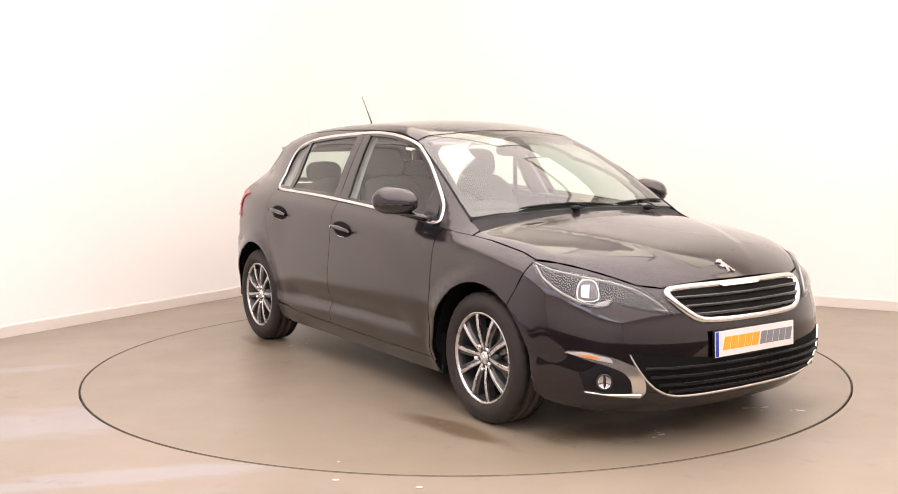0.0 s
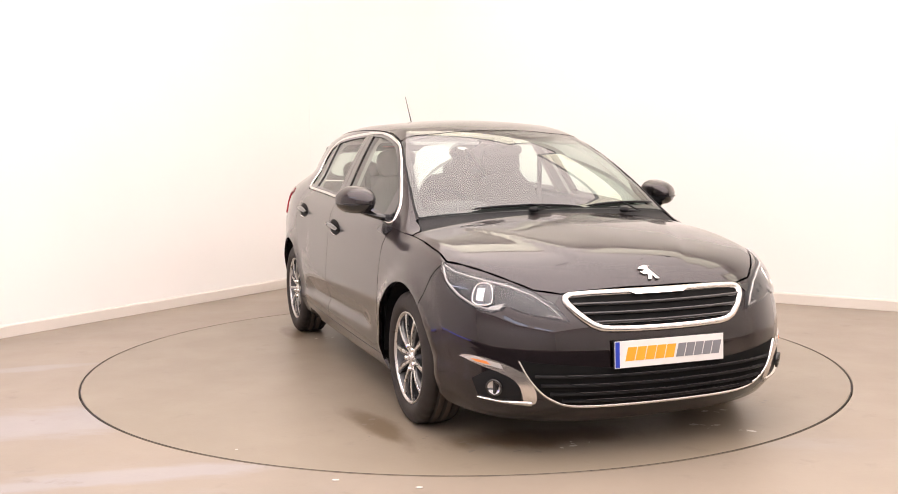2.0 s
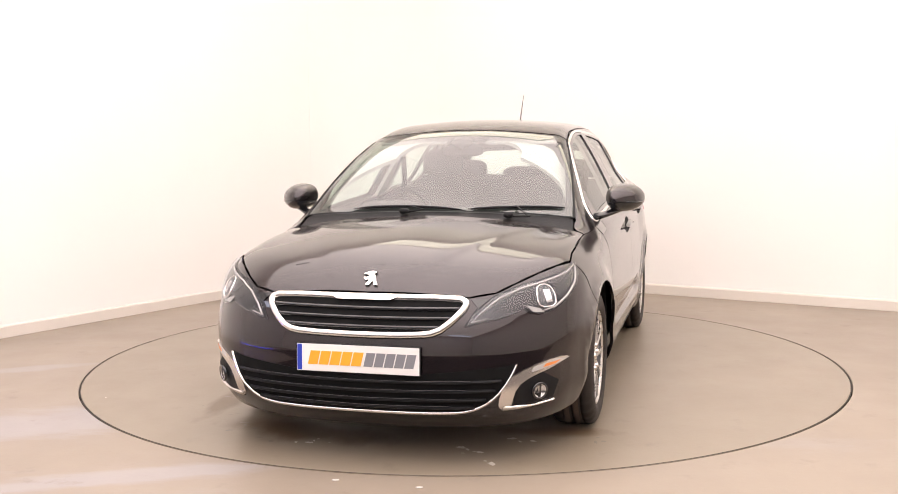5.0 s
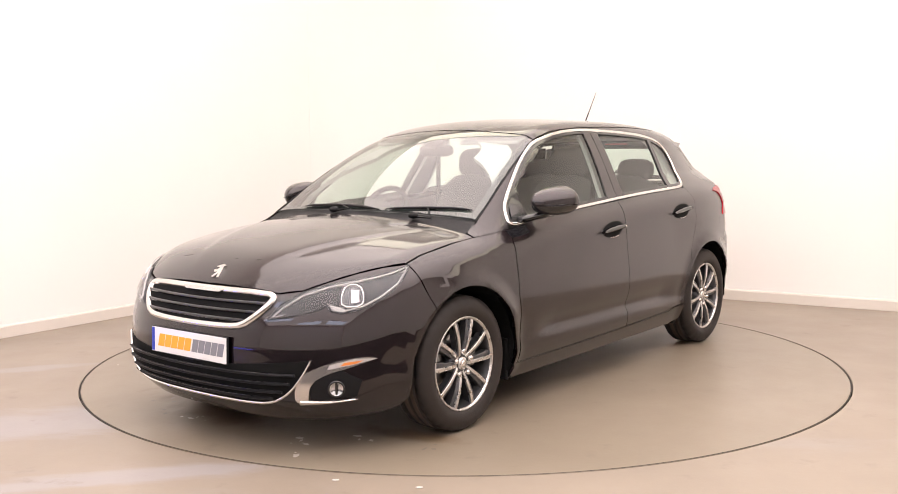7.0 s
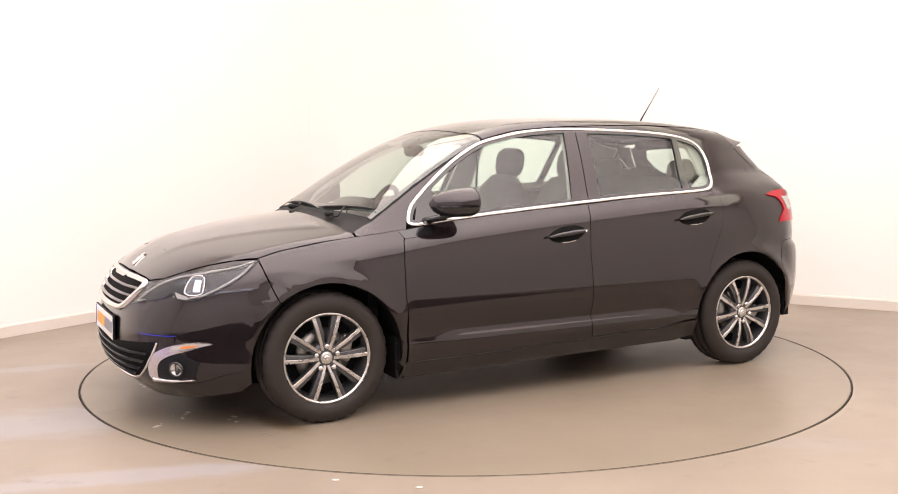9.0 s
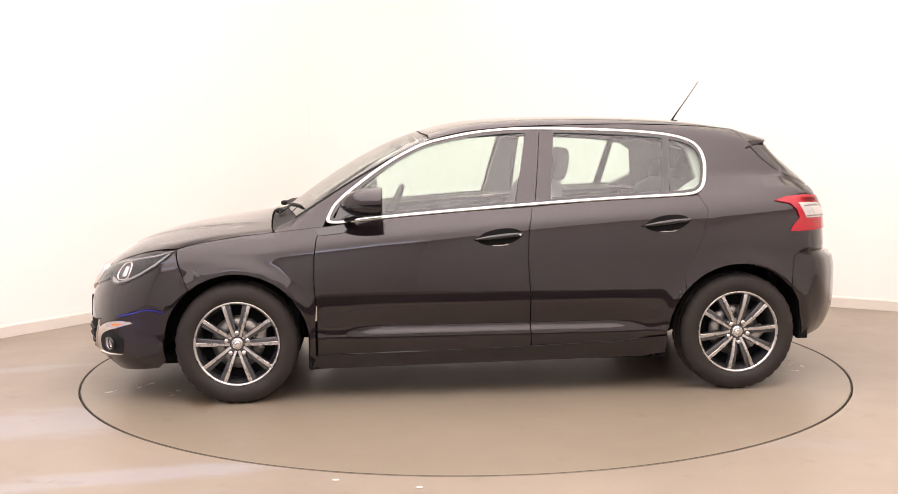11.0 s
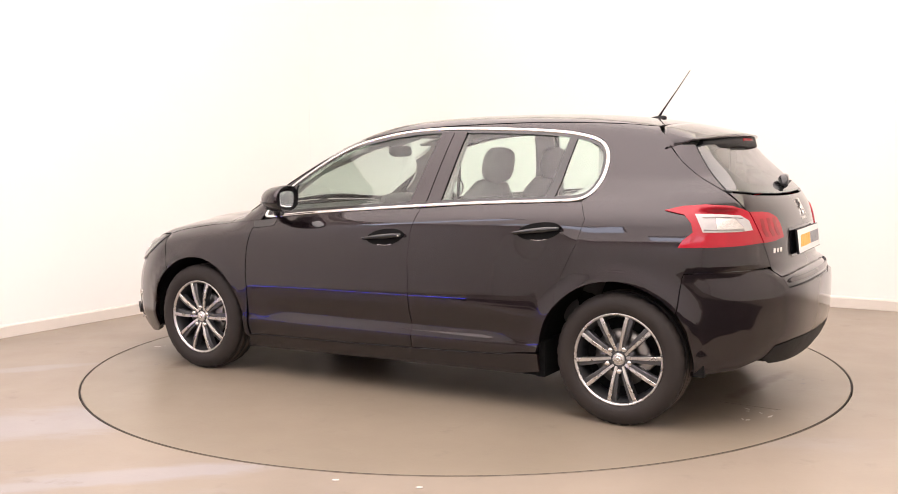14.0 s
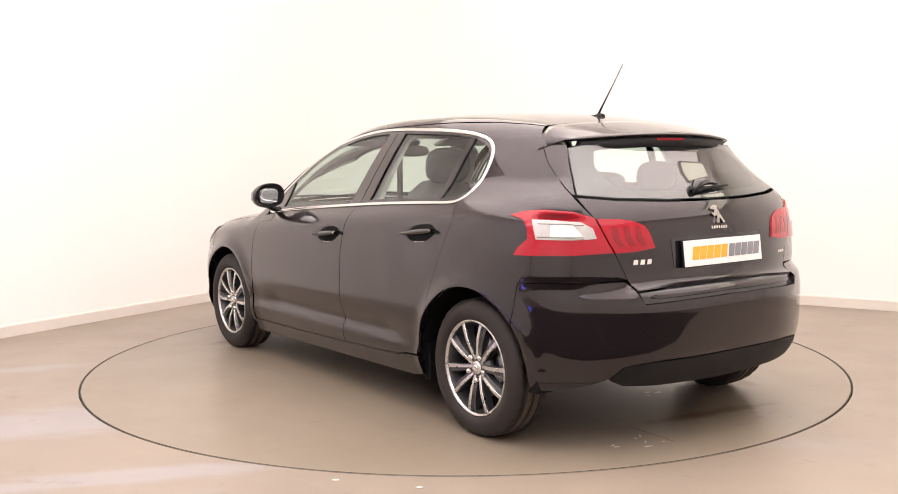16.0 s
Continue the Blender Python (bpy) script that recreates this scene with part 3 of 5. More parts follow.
def turntable():
    top = empty("turntable")
    prof = [(-.05, TABLE_R - .02), (-.05, TABLE_R), (-.004, TABLE_R), (0, TABLE_R - .004)]
    n = 192
    bm = bmesh.new()
    rings = [[bm.verts.new((r * math.cos(2 * math.pi * k / n), r * math.sin(2 * math.pi * k / n), z)) for k in range(n)] for z, r in prof]
    for a, b in zip(rings, rings[1:]):
        for k in range(n):
            bm.faces.new((a[k], a[(k + 1) % n], b[(k + 1) % n], b[k]))
    bm.faces.new(rings[-1])
    bmesh.ops.recalc_face_normals(bm, faces=bm.faces[:])
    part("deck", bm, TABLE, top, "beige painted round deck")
    # a thin dark ring added over the gap, in place of its dark groove
    bm = bmesh.new()
    rr = [[bm.verts.new((r * math.cos(2 * math.pi * k / n), r * math.sin(2 * math.pi * k / n), z)) for k in range(n)] for z, r in ((.0008, TABLE_R), (.0012, TABLE_R + .0065))]
    for k in range(n):
        bm.faces.new((rr[0][k], rr[1][k], rr[1][(k + 1) % n], rr[0][(k + 1) % n]))
    part("gap_ring", bm, GROOVE, top, "thin dark ring in place of the dark gap round the deck")
    rnd = random.Random(4)

    def patch(x, y, size, mat, name, stretch=1.0, z=.0012):
        bm = bmesh.new()
        a0, k = rnd.random() * 6.28, 14
        f = [bm.verts.new((x + math.cos(a0) * c - math.sin(a0) * s, y + math.sin(a0) * c + math.cos(a0) * s, z)) for c, s in
             ((size * rnd.uniform(.55, 1.2) * math.cos(6.283 * i / k), size * stretch * rnd.uniform(.5, 1.2) * math.sin(6.283 * i / k)) for i in range(k))]
        bm.faces.new(f)
        bmesh.ops.recalc_face_normals(bm, faces=bm.faces[:])
        for g in bm.faces:
            if g.normal.z < 0:
                g.normal_flip()
        part(name, bm, mat, top)

    flecks = ((1.84, -.23, .05, 5), (1.80, .55, .07, 7), (-.98, -.63, .05, 4), (-1.90, .51, .06, 7), (-1.34, -.19, .05, 3), (1.66, .70, .04, 3))
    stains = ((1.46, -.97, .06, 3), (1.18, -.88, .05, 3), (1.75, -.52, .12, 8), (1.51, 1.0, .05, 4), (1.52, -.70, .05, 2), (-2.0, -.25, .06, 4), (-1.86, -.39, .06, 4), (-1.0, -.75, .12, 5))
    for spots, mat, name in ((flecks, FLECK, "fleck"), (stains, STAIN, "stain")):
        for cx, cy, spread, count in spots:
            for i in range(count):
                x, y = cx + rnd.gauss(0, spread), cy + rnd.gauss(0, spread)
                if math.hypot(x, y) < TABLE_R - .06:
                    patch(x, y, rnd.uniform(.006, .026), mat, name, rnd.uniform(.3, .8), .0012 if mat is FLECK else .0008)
    patch(1.38, -1.58, .007, FLECK, "fleck")
    # a hairline joint in the deck
    part("joint", box((.30, .003, .0012), pose(-1.81, .32, .0004, 0, 0, -4)), STAIN, top)
    return tagged(top, "round beige turning platform set flush in the floor", "turntable")


TURNTABLE = turntable()
# loose specks on the fixed floor
for i, (x, y) in enumerate(((-.17, -2.35), (-.5, -2.26), (-1.1, -2.9))):
    bm = blob((.03, .02, .004), pose(0, 0, .002), n=10)
    ob = part("paint_speck", bm, FLECK)
    ob.location = (x, y, 0)
    tagged(ob, "small pale speck of dried paint on the floor", "speck", "specks on the floor")


def ceiling_panel(u, v, glow):
    top = empty("ceiling_light")
    frame_bm = box((.75, 2.5, .05), bevel=.008)
    part("frame", frame_bm, CEILING, top)
    part("diffuser", box((.65, 2.4, .02), pose(0, 0, -.025)), glow, top, "glowing white diffuser")
    top.matrix_world = ROOM @ pose(u, v, FILL_CLOTH[4] - .026)
    return tagged(top, "unseen lit rectangular panel in a thin frame, placed for highlights on the paint", "ceiling light", "ceiling lights")


for u, v in PANELS:
    ceiling_panel(u, v, GLOW)
for u, v in COOL_PANELS:
    ceiling_panel(u, v, COOL_GLOW)


# Added overhead light, out of view; its rails and cables are made up too.
def softbox():
    top = empty("softbox")
    w, d = FILL_CLOTH[2], FILL_CLOTH[3]
    for x, y, a, b in ((0, d / 2 + .03, w + .12, .06), (0, -d / 2 - .03, w + .12, .06), (w / 2 + .03, 0, .06, d), (-w / 2 - .03, 0, .06, d)):
        part("rail", box((a, b, .12), pose(x, y, .03), bevel=.008), SATIN, top)
    part("cloth", box((w, d, .02), pose(0, 0, .01)), CLOTH_GLOW, top, "glowing white cloth, added out of view")
    for x in (-5, 5):
        for y in (-4, 4):
            part("cable", tube([(x, y, .02), (x, y, HIGH - FILL_CLOTH[4])], .004, n=6), STEEL, top)
    top.matrix_world = ROOM @ pose(FILL_CLOTH[0], FILL_CLOTH[1], FILL_CLOTH[4])
    return tagged(top, "unseen glowing white cloth added over the room to light it", "softbox")


softbox()


strip = empty("blue_light_strip")
part("channel", box((2.0, .03, .03), pose(0, 0, .16), bevel=.003), SATIN, strip)
part("tube", box((1.96, .012, .018), pose(0, .018, .16), bevel=.004), BLUE_GLOW, strip, "glowing blue strip")
for x in (-.96, .96):
    part("foot", box((.02, .12, .145), pose(x, -.02, .0725), bevel=.006), BLACK, strip)
strip.matrix_world = pose(-3.54, -2.22, 0, 0, 0, -72.8)
tagged(strip, "slim blue light strip on low black feet", "light strip")


# ---- the car ----
CAR = empty("hatchback_car")
tagged(CAR, "dark metallic five-door hatchback car with chrome trim on the platform", "car")

SIDES = ("left", "right")
ARCH_F, ARCH_R = (1.300, .300, .366), (-1.290, .305, .370)


def arc(circle, a0, a1, n=14):
    cx, cz, r = circle
    return [(cx + r * math.cos(radians(a0 + (a1 - a0) * i / n)), cz + r * math.sin(radians(a0 + (a1 - a0) * i / n))) for i in range(n + 1)]


def from_top(x, y):
    """A place given from above, as the side sees it."""
    p = surface("top", [x], [y])[0]
    return (p[0], p[2])


def to_end(kind, x, z):
    """A place given from the side, as the nose or tail sees it."""
    p = surface("left", [x], [z])[0]
    return (math.atan2(p[1], p[0] - 1.0) if kind == "nose" else math.atan2(p[1], -1.1 - p[0]), p[2])


def plan_to_nose(x, y):
    p = surface("top", [x], [y])[0]
    return (math.atan2(p[1], p[0] - 1.0), p[2])


def both(half):
    """A loop from its half with positive angles."""
    return half + [(-a, b) for a, b in half[::-1] if abs(a) > 1e-6]


# shared lines of the body, front to back
HOODLINE = [(1.60, .789), (1.50, .815), (1.42, .828), (1.27, .850), (1.115, .866), (.956, .884), (.862, .894)]
DOOR_FRONT = [(.862, .892), (.894, .837), (.907, .734), (.908, .586), (.897, .497), (.897, .245)]
PILLAR_SEAM = [(-.216, .981), (-.191, .873), (-.180, .726), (-.189, .579), (-.198, .268)]
DOOR_REAR = [(-1.100, 1.032), (-1.138, .952), (-1.107, .836), (-1.037, .690), (-1.003, .605)]
BELT = [(.858, .894), (.659, .919), (.364, .944), (.069, .965), (-.224, .985), (-.517, 1.003), (-.808, 1.016), (-.983, 1.023), (-1.060, 1.027)]
TRIM = BELT + [(-1.112, 1.040), (-1.150, 1.075), (-1.172, 1.125), (-1.184, 1.181), (-1.182, 1.235), (-1.166, 1.280), (-1.125, 1.322), (-1.018, 1.355), (-.839, 1.376), (-.539, 1.391),
               (-.237, 1.397), (-.085, 1.392), (.068, 1.376), (.190, 1.353), (.290, 1.331), (.373, 1.303), (.523, 1.225), (.670, 1.122), (.787, 1.028), (.829, .976)]
SOFT_TRIM = rounded(TRIM, 2)
HOOD_FRONT = [(1.60, .782), (1.70, .735), (1.80, .675), (1.90, .60), (1.973, .53), (2.02, .43), (2.036, .25), (2.044, 0)]


def spoiler():
    """The wing over the rear window, with a dark band under its lip."""
    bm, dark = bmesh.new(), bmesh.new()
    rows, under = [], []
    n = 24
    for i in range(n + 1):
        v = -1 + 2 * i / n
        a = abs(v)
        fy = .60 * v
        fx = -1.404 + .022 * a * a - .05 * max(0, a - .8) / .2
        front = Vector(surface("top", [fx], [fy])[0]) + Vector((0, 0, .0015))
        lip = Vector((-1.676 + .125 * a ** 2.4, .555 * v, 1.341 - .026 * a ** 2))
        row = [front - Vector((0, 0, .02))]
        for k in range(9):
            u = k / 8
            p = front.lerp(lip, u)
            p.z += .004 * math.sin(math.pi * u) * (1 - a)
            row.append(p)
        row += [lip + Vector((-.002, 0, -.004)), lip + Vector((.002, 0, -.009)), lip + Vector((.03, -.02 * v, -.012))]
        rows.append([bm.verts.new(p) for p in row])
        w = .87 * v
        edge = Vector((-1.672 + .125 * abs(w) ** 2.4, .555 * w, 1.341 - .026 * w * w))
        under.append([dark.verts.new(edge + Vector(q)) for q in ((.020, 0, -.008), (.008, 0, -.011), (-.002, 0, -.050), (.012, 0, -.060), (.05, 0, -.056))])
    for mesh, grid in ((bm, rows), (dark, under)):
        for p, q in zip(grid, grid[1:]):
            for k in range(len(p) - 1):
                mesh.faces.new((p[k], q[k], q[k + 1], p[k + 1])).smooth = True
        for row in (grid[0], grid[-1]):
            mesh.faces.new(row)
        bmesh.ops.recalc_face_normals(mesh, faces=mesh.faces[:])
    part("roof_spoiler", bm, PAINT, CAR)
    band = part("spoiler_band", dark, BLACK, CAR, "black band under the spoiler lip")
    for i in range(13):
        y = -.085 + .17 * i / 12
        part("brake_led", box((.010, .009, .012), pose(-1.672 + .085 * (abs(y) / .555) ** 2.2 + .005, y, 1.341 - .026), bevel=.002), RED, band)


def body_panels():
    for s in SIDES:
        sg = 1 if s == "left" else -1
        # wing
        wing = HOODLINE[::-1] + [(1.592, .745), (1.555, .640), (1.530, .585)] + arc(ARCH_F, 51, 189) + [(.905, .215), (.905, .40)] + [(p[0] + .001, p[1]) for p in DOOR_FRONT[4:0:-1]]
        part("front_wing", panel(s, wing, gap=.002), PAINT, CAR)
        door = DOOR_FRONT + [(.37, .252)] + [(-.196, .266)] + PILLAR_SEAM[::-1][1:] + BELT[3::-1][:-1]
        part("front_door", panel(s, door, gap=.002, step=.02), PAINT, CAR)
        rear = PILLAR_SEAM + [(-.514, .276), (-.720, .286), (-.80, .30), (-.905, .31)] + arc(ARCH_R, 8, 40, 8) + DOOR_REAR[::-1] + BELT[8:4:-1]
        part("rear_door", panel(s, rear, gap=.002, step=.02), PAINT, CAR)
        sill = [(.905, .241), (.37, .248), (-.19, .262), (-.514, .272), (-.72, .282), (-.80, .296), (-.915, .304), (-.912, .21), (-.80, .188), (.2, .172), (.935, .160)]
        part("sill", panel(s, sill, gap=.002), PAINT, CAR)
        part("sill_strip", bead(s, [(.895, .243), (.37, .250), (-.19, .264), (-.514, .274), (-.70, .283), (-.77, .293)], .0018, .001), ALLOY_DARK, CAR, "thin grey strip along the sill")
        # body side: windscreen pillar, roof rail and rear quarter
        edge = [from_top(x, y) for x, y in ((1.11, .735), (1.02, .722), (.85, .688), (.65, .650), (.45, .608), (.29, .572), (.10, .552), (-.15, .548), (-.45, .548), (-.75, .546), (-1.05, .538), (-1.25, .522), (-1.375, .505))]
        side = [(.862, .8935), (.956, .884), (1.108, .867)] + edge + [(-1.40, 1.350), (-1.462, 1.300), (-1.50, 1.262)] + [(-1.50, .80), (-1.50, .614)] + \
            arc(ARCH_R, 124, 40, 12) + DOOR_REAR[::-1] + TRIM[9:]
        front = panel(s, side)
        # the tail corner of the quarter panel
        cut = [to_end("tail", -1.50, z) for z in np.linspace(.615, 1.262, 24)]
        tail_part = cut + [(1.035, 1.292), (.975, 1.213), (.900, 1.145), (.824, 1.084), (.713, .980), (.640, .850), (.578, .735), (.70, .732), (.827, .732), (.960, .728), (1.04, .722)]
        tail_part += [to_end("tail", *p) for p in ((-1.60, .705), (-1.587, .60), (-1.578, .545), (-1.54, .580))]
        rearq = panel("tail", [(a * sg, b) for a, b in tail_part], gap=.0)
        part("quarter_panel", front, PAINT, CAR)
        part("quarter_corner", rearq, PAINT, CAR)
        # bright trim round the side windows
        trim = part("window_trim", bead(s, offset(SOFT_TRIM, .0085), .0195, .006, closed=True), CHROME, CAR, "polished chrome strip round the side windows")
        part("window_seal", ring(s, offset(SOFT_TRIM, .017), offset(SOFT_TRIM, .030), lift=.001), GLOSS_BLACK, CAR)
        # door pillars between the panes
        for nm, poly in (("door_pillar", [(-.131, .997), (-.232, .985 + .018), (-.290, 1.374), (-.216, 1.372)]), ("door_pillar", [(-.237, 1.003), (-.318, 1.010), (-.368, 1.370), (-.295, 1.374)]),
                         ("quarter_bar", [(-.900, 1.036), (-.950, 1.038), (-.999, 1.340), (-.962, 1.346)]), ("mirror_sail", [(.805, .925), (.765, 1.010), (.672, 1.092), (.672, .940)])):
            part(nm, panel(s, poly, lift=.002), PAINT if nm == "door_pillar" else GLOSS_BLACK, CAR)
        panes = [("front_window", [(.80, .915), (.77, 1.0), (.67, 1.09), (.520, 1.198), (.371, 1.280), (.189, 1.330), (.068, 1.352), (-.085, 1.369), (-.222, 1.372), (-.125, .990), (.069, .978), (.364, .958), (.659, .934)]),
                 ("rear_window", [(-.360, 1.372), (-.539, 1.368), (-.839, 1.353), (-.975, 1.338), (-.905, 1.032), (-.808, 1.030), (-.517, 1.018), (-.312, 1.006)]),
                 ("quarter_window", [(-.985, 1.338), (-1.10, 1.312), (-1.145, 1.25), (-1.155, 1.18), (-1.143, 1.12), (-1.110, 1.07), (-1.05, 1.045), (-.935, 1.036)])]
        for nm, poly in panes:
            ob = part(nm, panel(s, poly, lift=-.006, depth=0), GLASS, CAR, "clear green-tinted side window glass")
            ob.visible_shadow = False
        # door handles
        for x, z, tilt in ((-.030, .830, .085), (-.905, .887, .10)):
            cup = rounded([(x + .125, z - .014), (x + .06, z + .034), (x - .06, z + .050), (x - .125, z + .030), (x - .125, z + .004), (x - .06, z - .036), (x + .05, z - .046)], 2)
            h = part("door_handle", panel(s, cup, step=.02, lift=.0015, depth=.003), DARK, CAR, "black door handle in a dark cup")
            bar = [(x + .122, z - .010), (x + .06, z - .002), (x - .06, z + tilt * .12), (x - .122, z + tilt * .12 + .004)]
            part("grip", bead(s, bar, (.012, .026, .028, .020), .020, lift=.010), GLOSS_BLACK, h)
            # the highlight along the cup's lower edge, put in as a thin bright bead
            part("cup_highlight", bead(s, [(x + .035, z - .040), (x - .015, z - .041), (x - .055, z - .034)], .004, .003, lift=.002), SATIN, h)
            if x > -.5:
                part("key_button", bead(s, [(x - .105, z + .012), (x - .112, z + .013)], .012, .005, lift=.028), CHROME, h)
        # indicator side repeaters and small body marks
        part("wing_gap_cover", panel(s, [(.905, .884), (.80, .897), (.735, .905), (.735, .868), (.80, .858), (.885, .850)], lift=.0025, step=.03), GLOSS_BLACK, CAR, "gloss black cover below the mirror")

    hood_side = [(float(p[0]), float(p[1])) for p in surface("left", [a for a, b in HOODLINE[:5]], [b for a, b in HOODLINE[:5]])[:, :2]]
    hood = [(1.160, 0), (1.155, .30), (1.140, .55), (1.128, .70)] + hood_side[::-1] + HOOD_FRONT[1:]
    hood = hood + [(a, -b) for a, b in hood[::-1] if b > 1e-6]
    part("bonnet", panel("top", hood, gap=.003, step=.025), PAINT, CAR)
    cowl = [(1.156, 0), (1.150, .30), (1.136, .55), (1.122, .722), (1.00, .705), (1.05, .45), (1.082, .2), (1.088, 0)]
    part("cowl", panel("top", cowl + [(a, -b) for a, b in cowl[::-1] if b > 1e-6], lift=-.010, step=.05), BLACK, CAR, "black plastic cowl under the wipers")
    scr = [(1.088, 0), (1.080, .2), (1.050, .45), (1.000, .700), (.85, .682), (.65, .645), (.45, .603), (.305, .568), (.338, .35), (.348, 0)]
    scr = scr + [(a, -b) for a, b in scr[::-1] if b > 1e-6]
    ob = part("windscreen", panel("top", scr, step=.05, depth=0, lift=-.001), SCREEN, CAR, "large sloping clear windscreen with black border")
    ob.visible_shadow = False
    inner = [(x, y) for x, y in offset(scr, .035)]
    part("windscreen_border", ring("top", scr, inner, lift=-.006), BLACK, CAR)
    for sg in (1, -1):
        part("windscreen_seal", bead("top", [(1.01, sg * .712), (.85, sg * .686), (.65, sg * .648), (.45, sg * .606), (.30, sg * .571)], .012, .004), BLACK, CAR)
    roof = [(.340, 0), (.330, .35), (.295, .566), (.10, .548), (-.15, .544), (-.45, .544), (-.75, .542), (-1.05, .534), (-1.25, .518), (-1.372, .50), (-1.392, .3), (-1.400, 0)]
    part("roof", panel("top", roof + [(a, -b) for a, b in roof[::-1] if b > 1e-6], step=.05, gap=.001), PAINT, CAR)
    spoiler()
    # tail
    glass_half = [(0, 1.052), (.30, 1.054), (.598, 1.064), (.80, 1.080), (.82, 1.145), (.845, 1.213), (.865, 1.280), (.78, 1.293), (.40, 1.300), (0, 1.300)]
    loop = [(0, 1.052)] + glass_half[1:-1] + [(0, 1.300)] + [(-a, b) for a, b in glass_half[-2:0:-1]]
    ob = part("rear_window", panel("tail", loop, depth=0, lift=-.001, gap=.004), REAR_GLASS, CAR, "sloping rear window glass with black border")
    ob.visible_shadow = False
    inner_half = [(0, 1.085), (.30, 1.086), (.52, 1.094), (.60, 1.11), (.66, 1.15), (.71, 1.205), (.70, 1.262), (.60, 1.278), (.40, 1.280), (0, 1.280)]
    inl = [(0, 1.085)] + inner_half[1:-1] + [(0, 1.280)] + [(-a, b) for a, b in inner_half[-2:0:-1]]
    part("rear_window_border", ring("tail", loop, inl, lift=-.006, rows=4), BLACK, CAR)
    for sg in (1, -1):
        fin = [(1.026, 1.290), (.972, 1.216), (.897, 1.148), (.822, 1.088), (.806, 1.082), (.826, 1.145), (.851, 1.213), (.871, 1.290)]
        part("window_fin", panel("tail", [(a * sg, b) for a, b in fin], lift=.001, depth=.012, step=.03), PAINT, CAR, "painted fin beside the rear window")
    gate = [(0, 1.046), (.30, 1.048), (.598, 1.058), (.800, 1.074), (.713, .978), (.640, .850), (.572, .722), (.545, .690), (.30, .702), (0, .706)]
    part("tailgate", panel("tail", [gate[0]] + gate[1:-1] + [gate[-1]] + [(-a, b) for a, b in gate[-2:0:-1]], gap=.003), PAINT, CAR)
    bump = [(0, .652), (.30, .648), (.515, .640), (.560, .705), (.590, .727), (.70, .730), (.827, .730), (.960, .726), (1.04, .720), to_end("tail", -1.60, .700)]
    bump += [to_end("tail", *p) for p in ((-1.590, .600), (-1.582, .543), (-1.625, .470), (-1.648, .36), (-1.650, .260))]
    bump += [(1.0, .262), (.937, .270), (.80, .285), (.66, .33), (.60, .385), (.45, .400), (0, .405)]
    part("rear_bumper", panel("tail", [bump[0]] + bump[1:-1] + [bump[-1]] + [(-a, b) for a, b in bump[-2:0:-1]], gap=.002, depth=.03), PAINT, CAR)
    # the black slot, drawn taller to take in the shade under the tailgate
    part("bumper_slot", panel("tail", both([(.001, .702), (.50, .694), (.56, .72), (.545, .70), (.512, .638), (.30, .644), (.001, .648)]), lift=-.022, depth=.0), GLOSS_BLACK, CAR)
    part("slot_bar", panel("tail", both([(.001, .688), (.46, .682), (.485, .668), (.46, .660), (.001, .666)]), lift=-.014, depth=.006), PAINT, CAR)
    part("plate_recess", panel("tail", both([(.001, .898), (.335, .898), (.348, .890), (.330, .768), (.318, .762), (.001, .762)]), lift=.0015, depth=.002), GLOSS_BLACK, CAR, "dark recess round the rear plate")
    val = [(0, .400), (.45, .395), (.60, .380), (.66, .325), (.60, .295), (.45, .285), (0, .275)]
    part("rear_valance", panel("tail", [val[0]] + val[1:-1] + [val[-1]] + [(-a, b) for a, b in val[-2:0:-1]], depth=.03), BLACK, CAR, "matt black lower rear valance")
    # nose
    tipx = [plan_to_nose(x, y) for x, y in HOOD_FRONT]
    nose_half = [(0, tipx[-1][1] - .001)] + tipx[-2::-1]
    nose_half += [to_end("nose", *p) for p in ((1.592, .745), (1.555, .640), (1.532, .590))]
    nose_half += [to_end("nose", *p) for p in arc(ARCH_F, 50, -12, 7)]
    nose_half += [to_end("nose", 1.70, .185), (.80, .175), (.60, .150), (.35, .135), (0, .130)]
    part("front_bumper", panel("nose", [nose_half[0]] + nose_half[1:-1] + [nose_half[-1]] + [(-a, b) for a, b in nose_half[-2:0:-1]], gap=.002, depth=.03), PAINT, CAR)


body_panels()


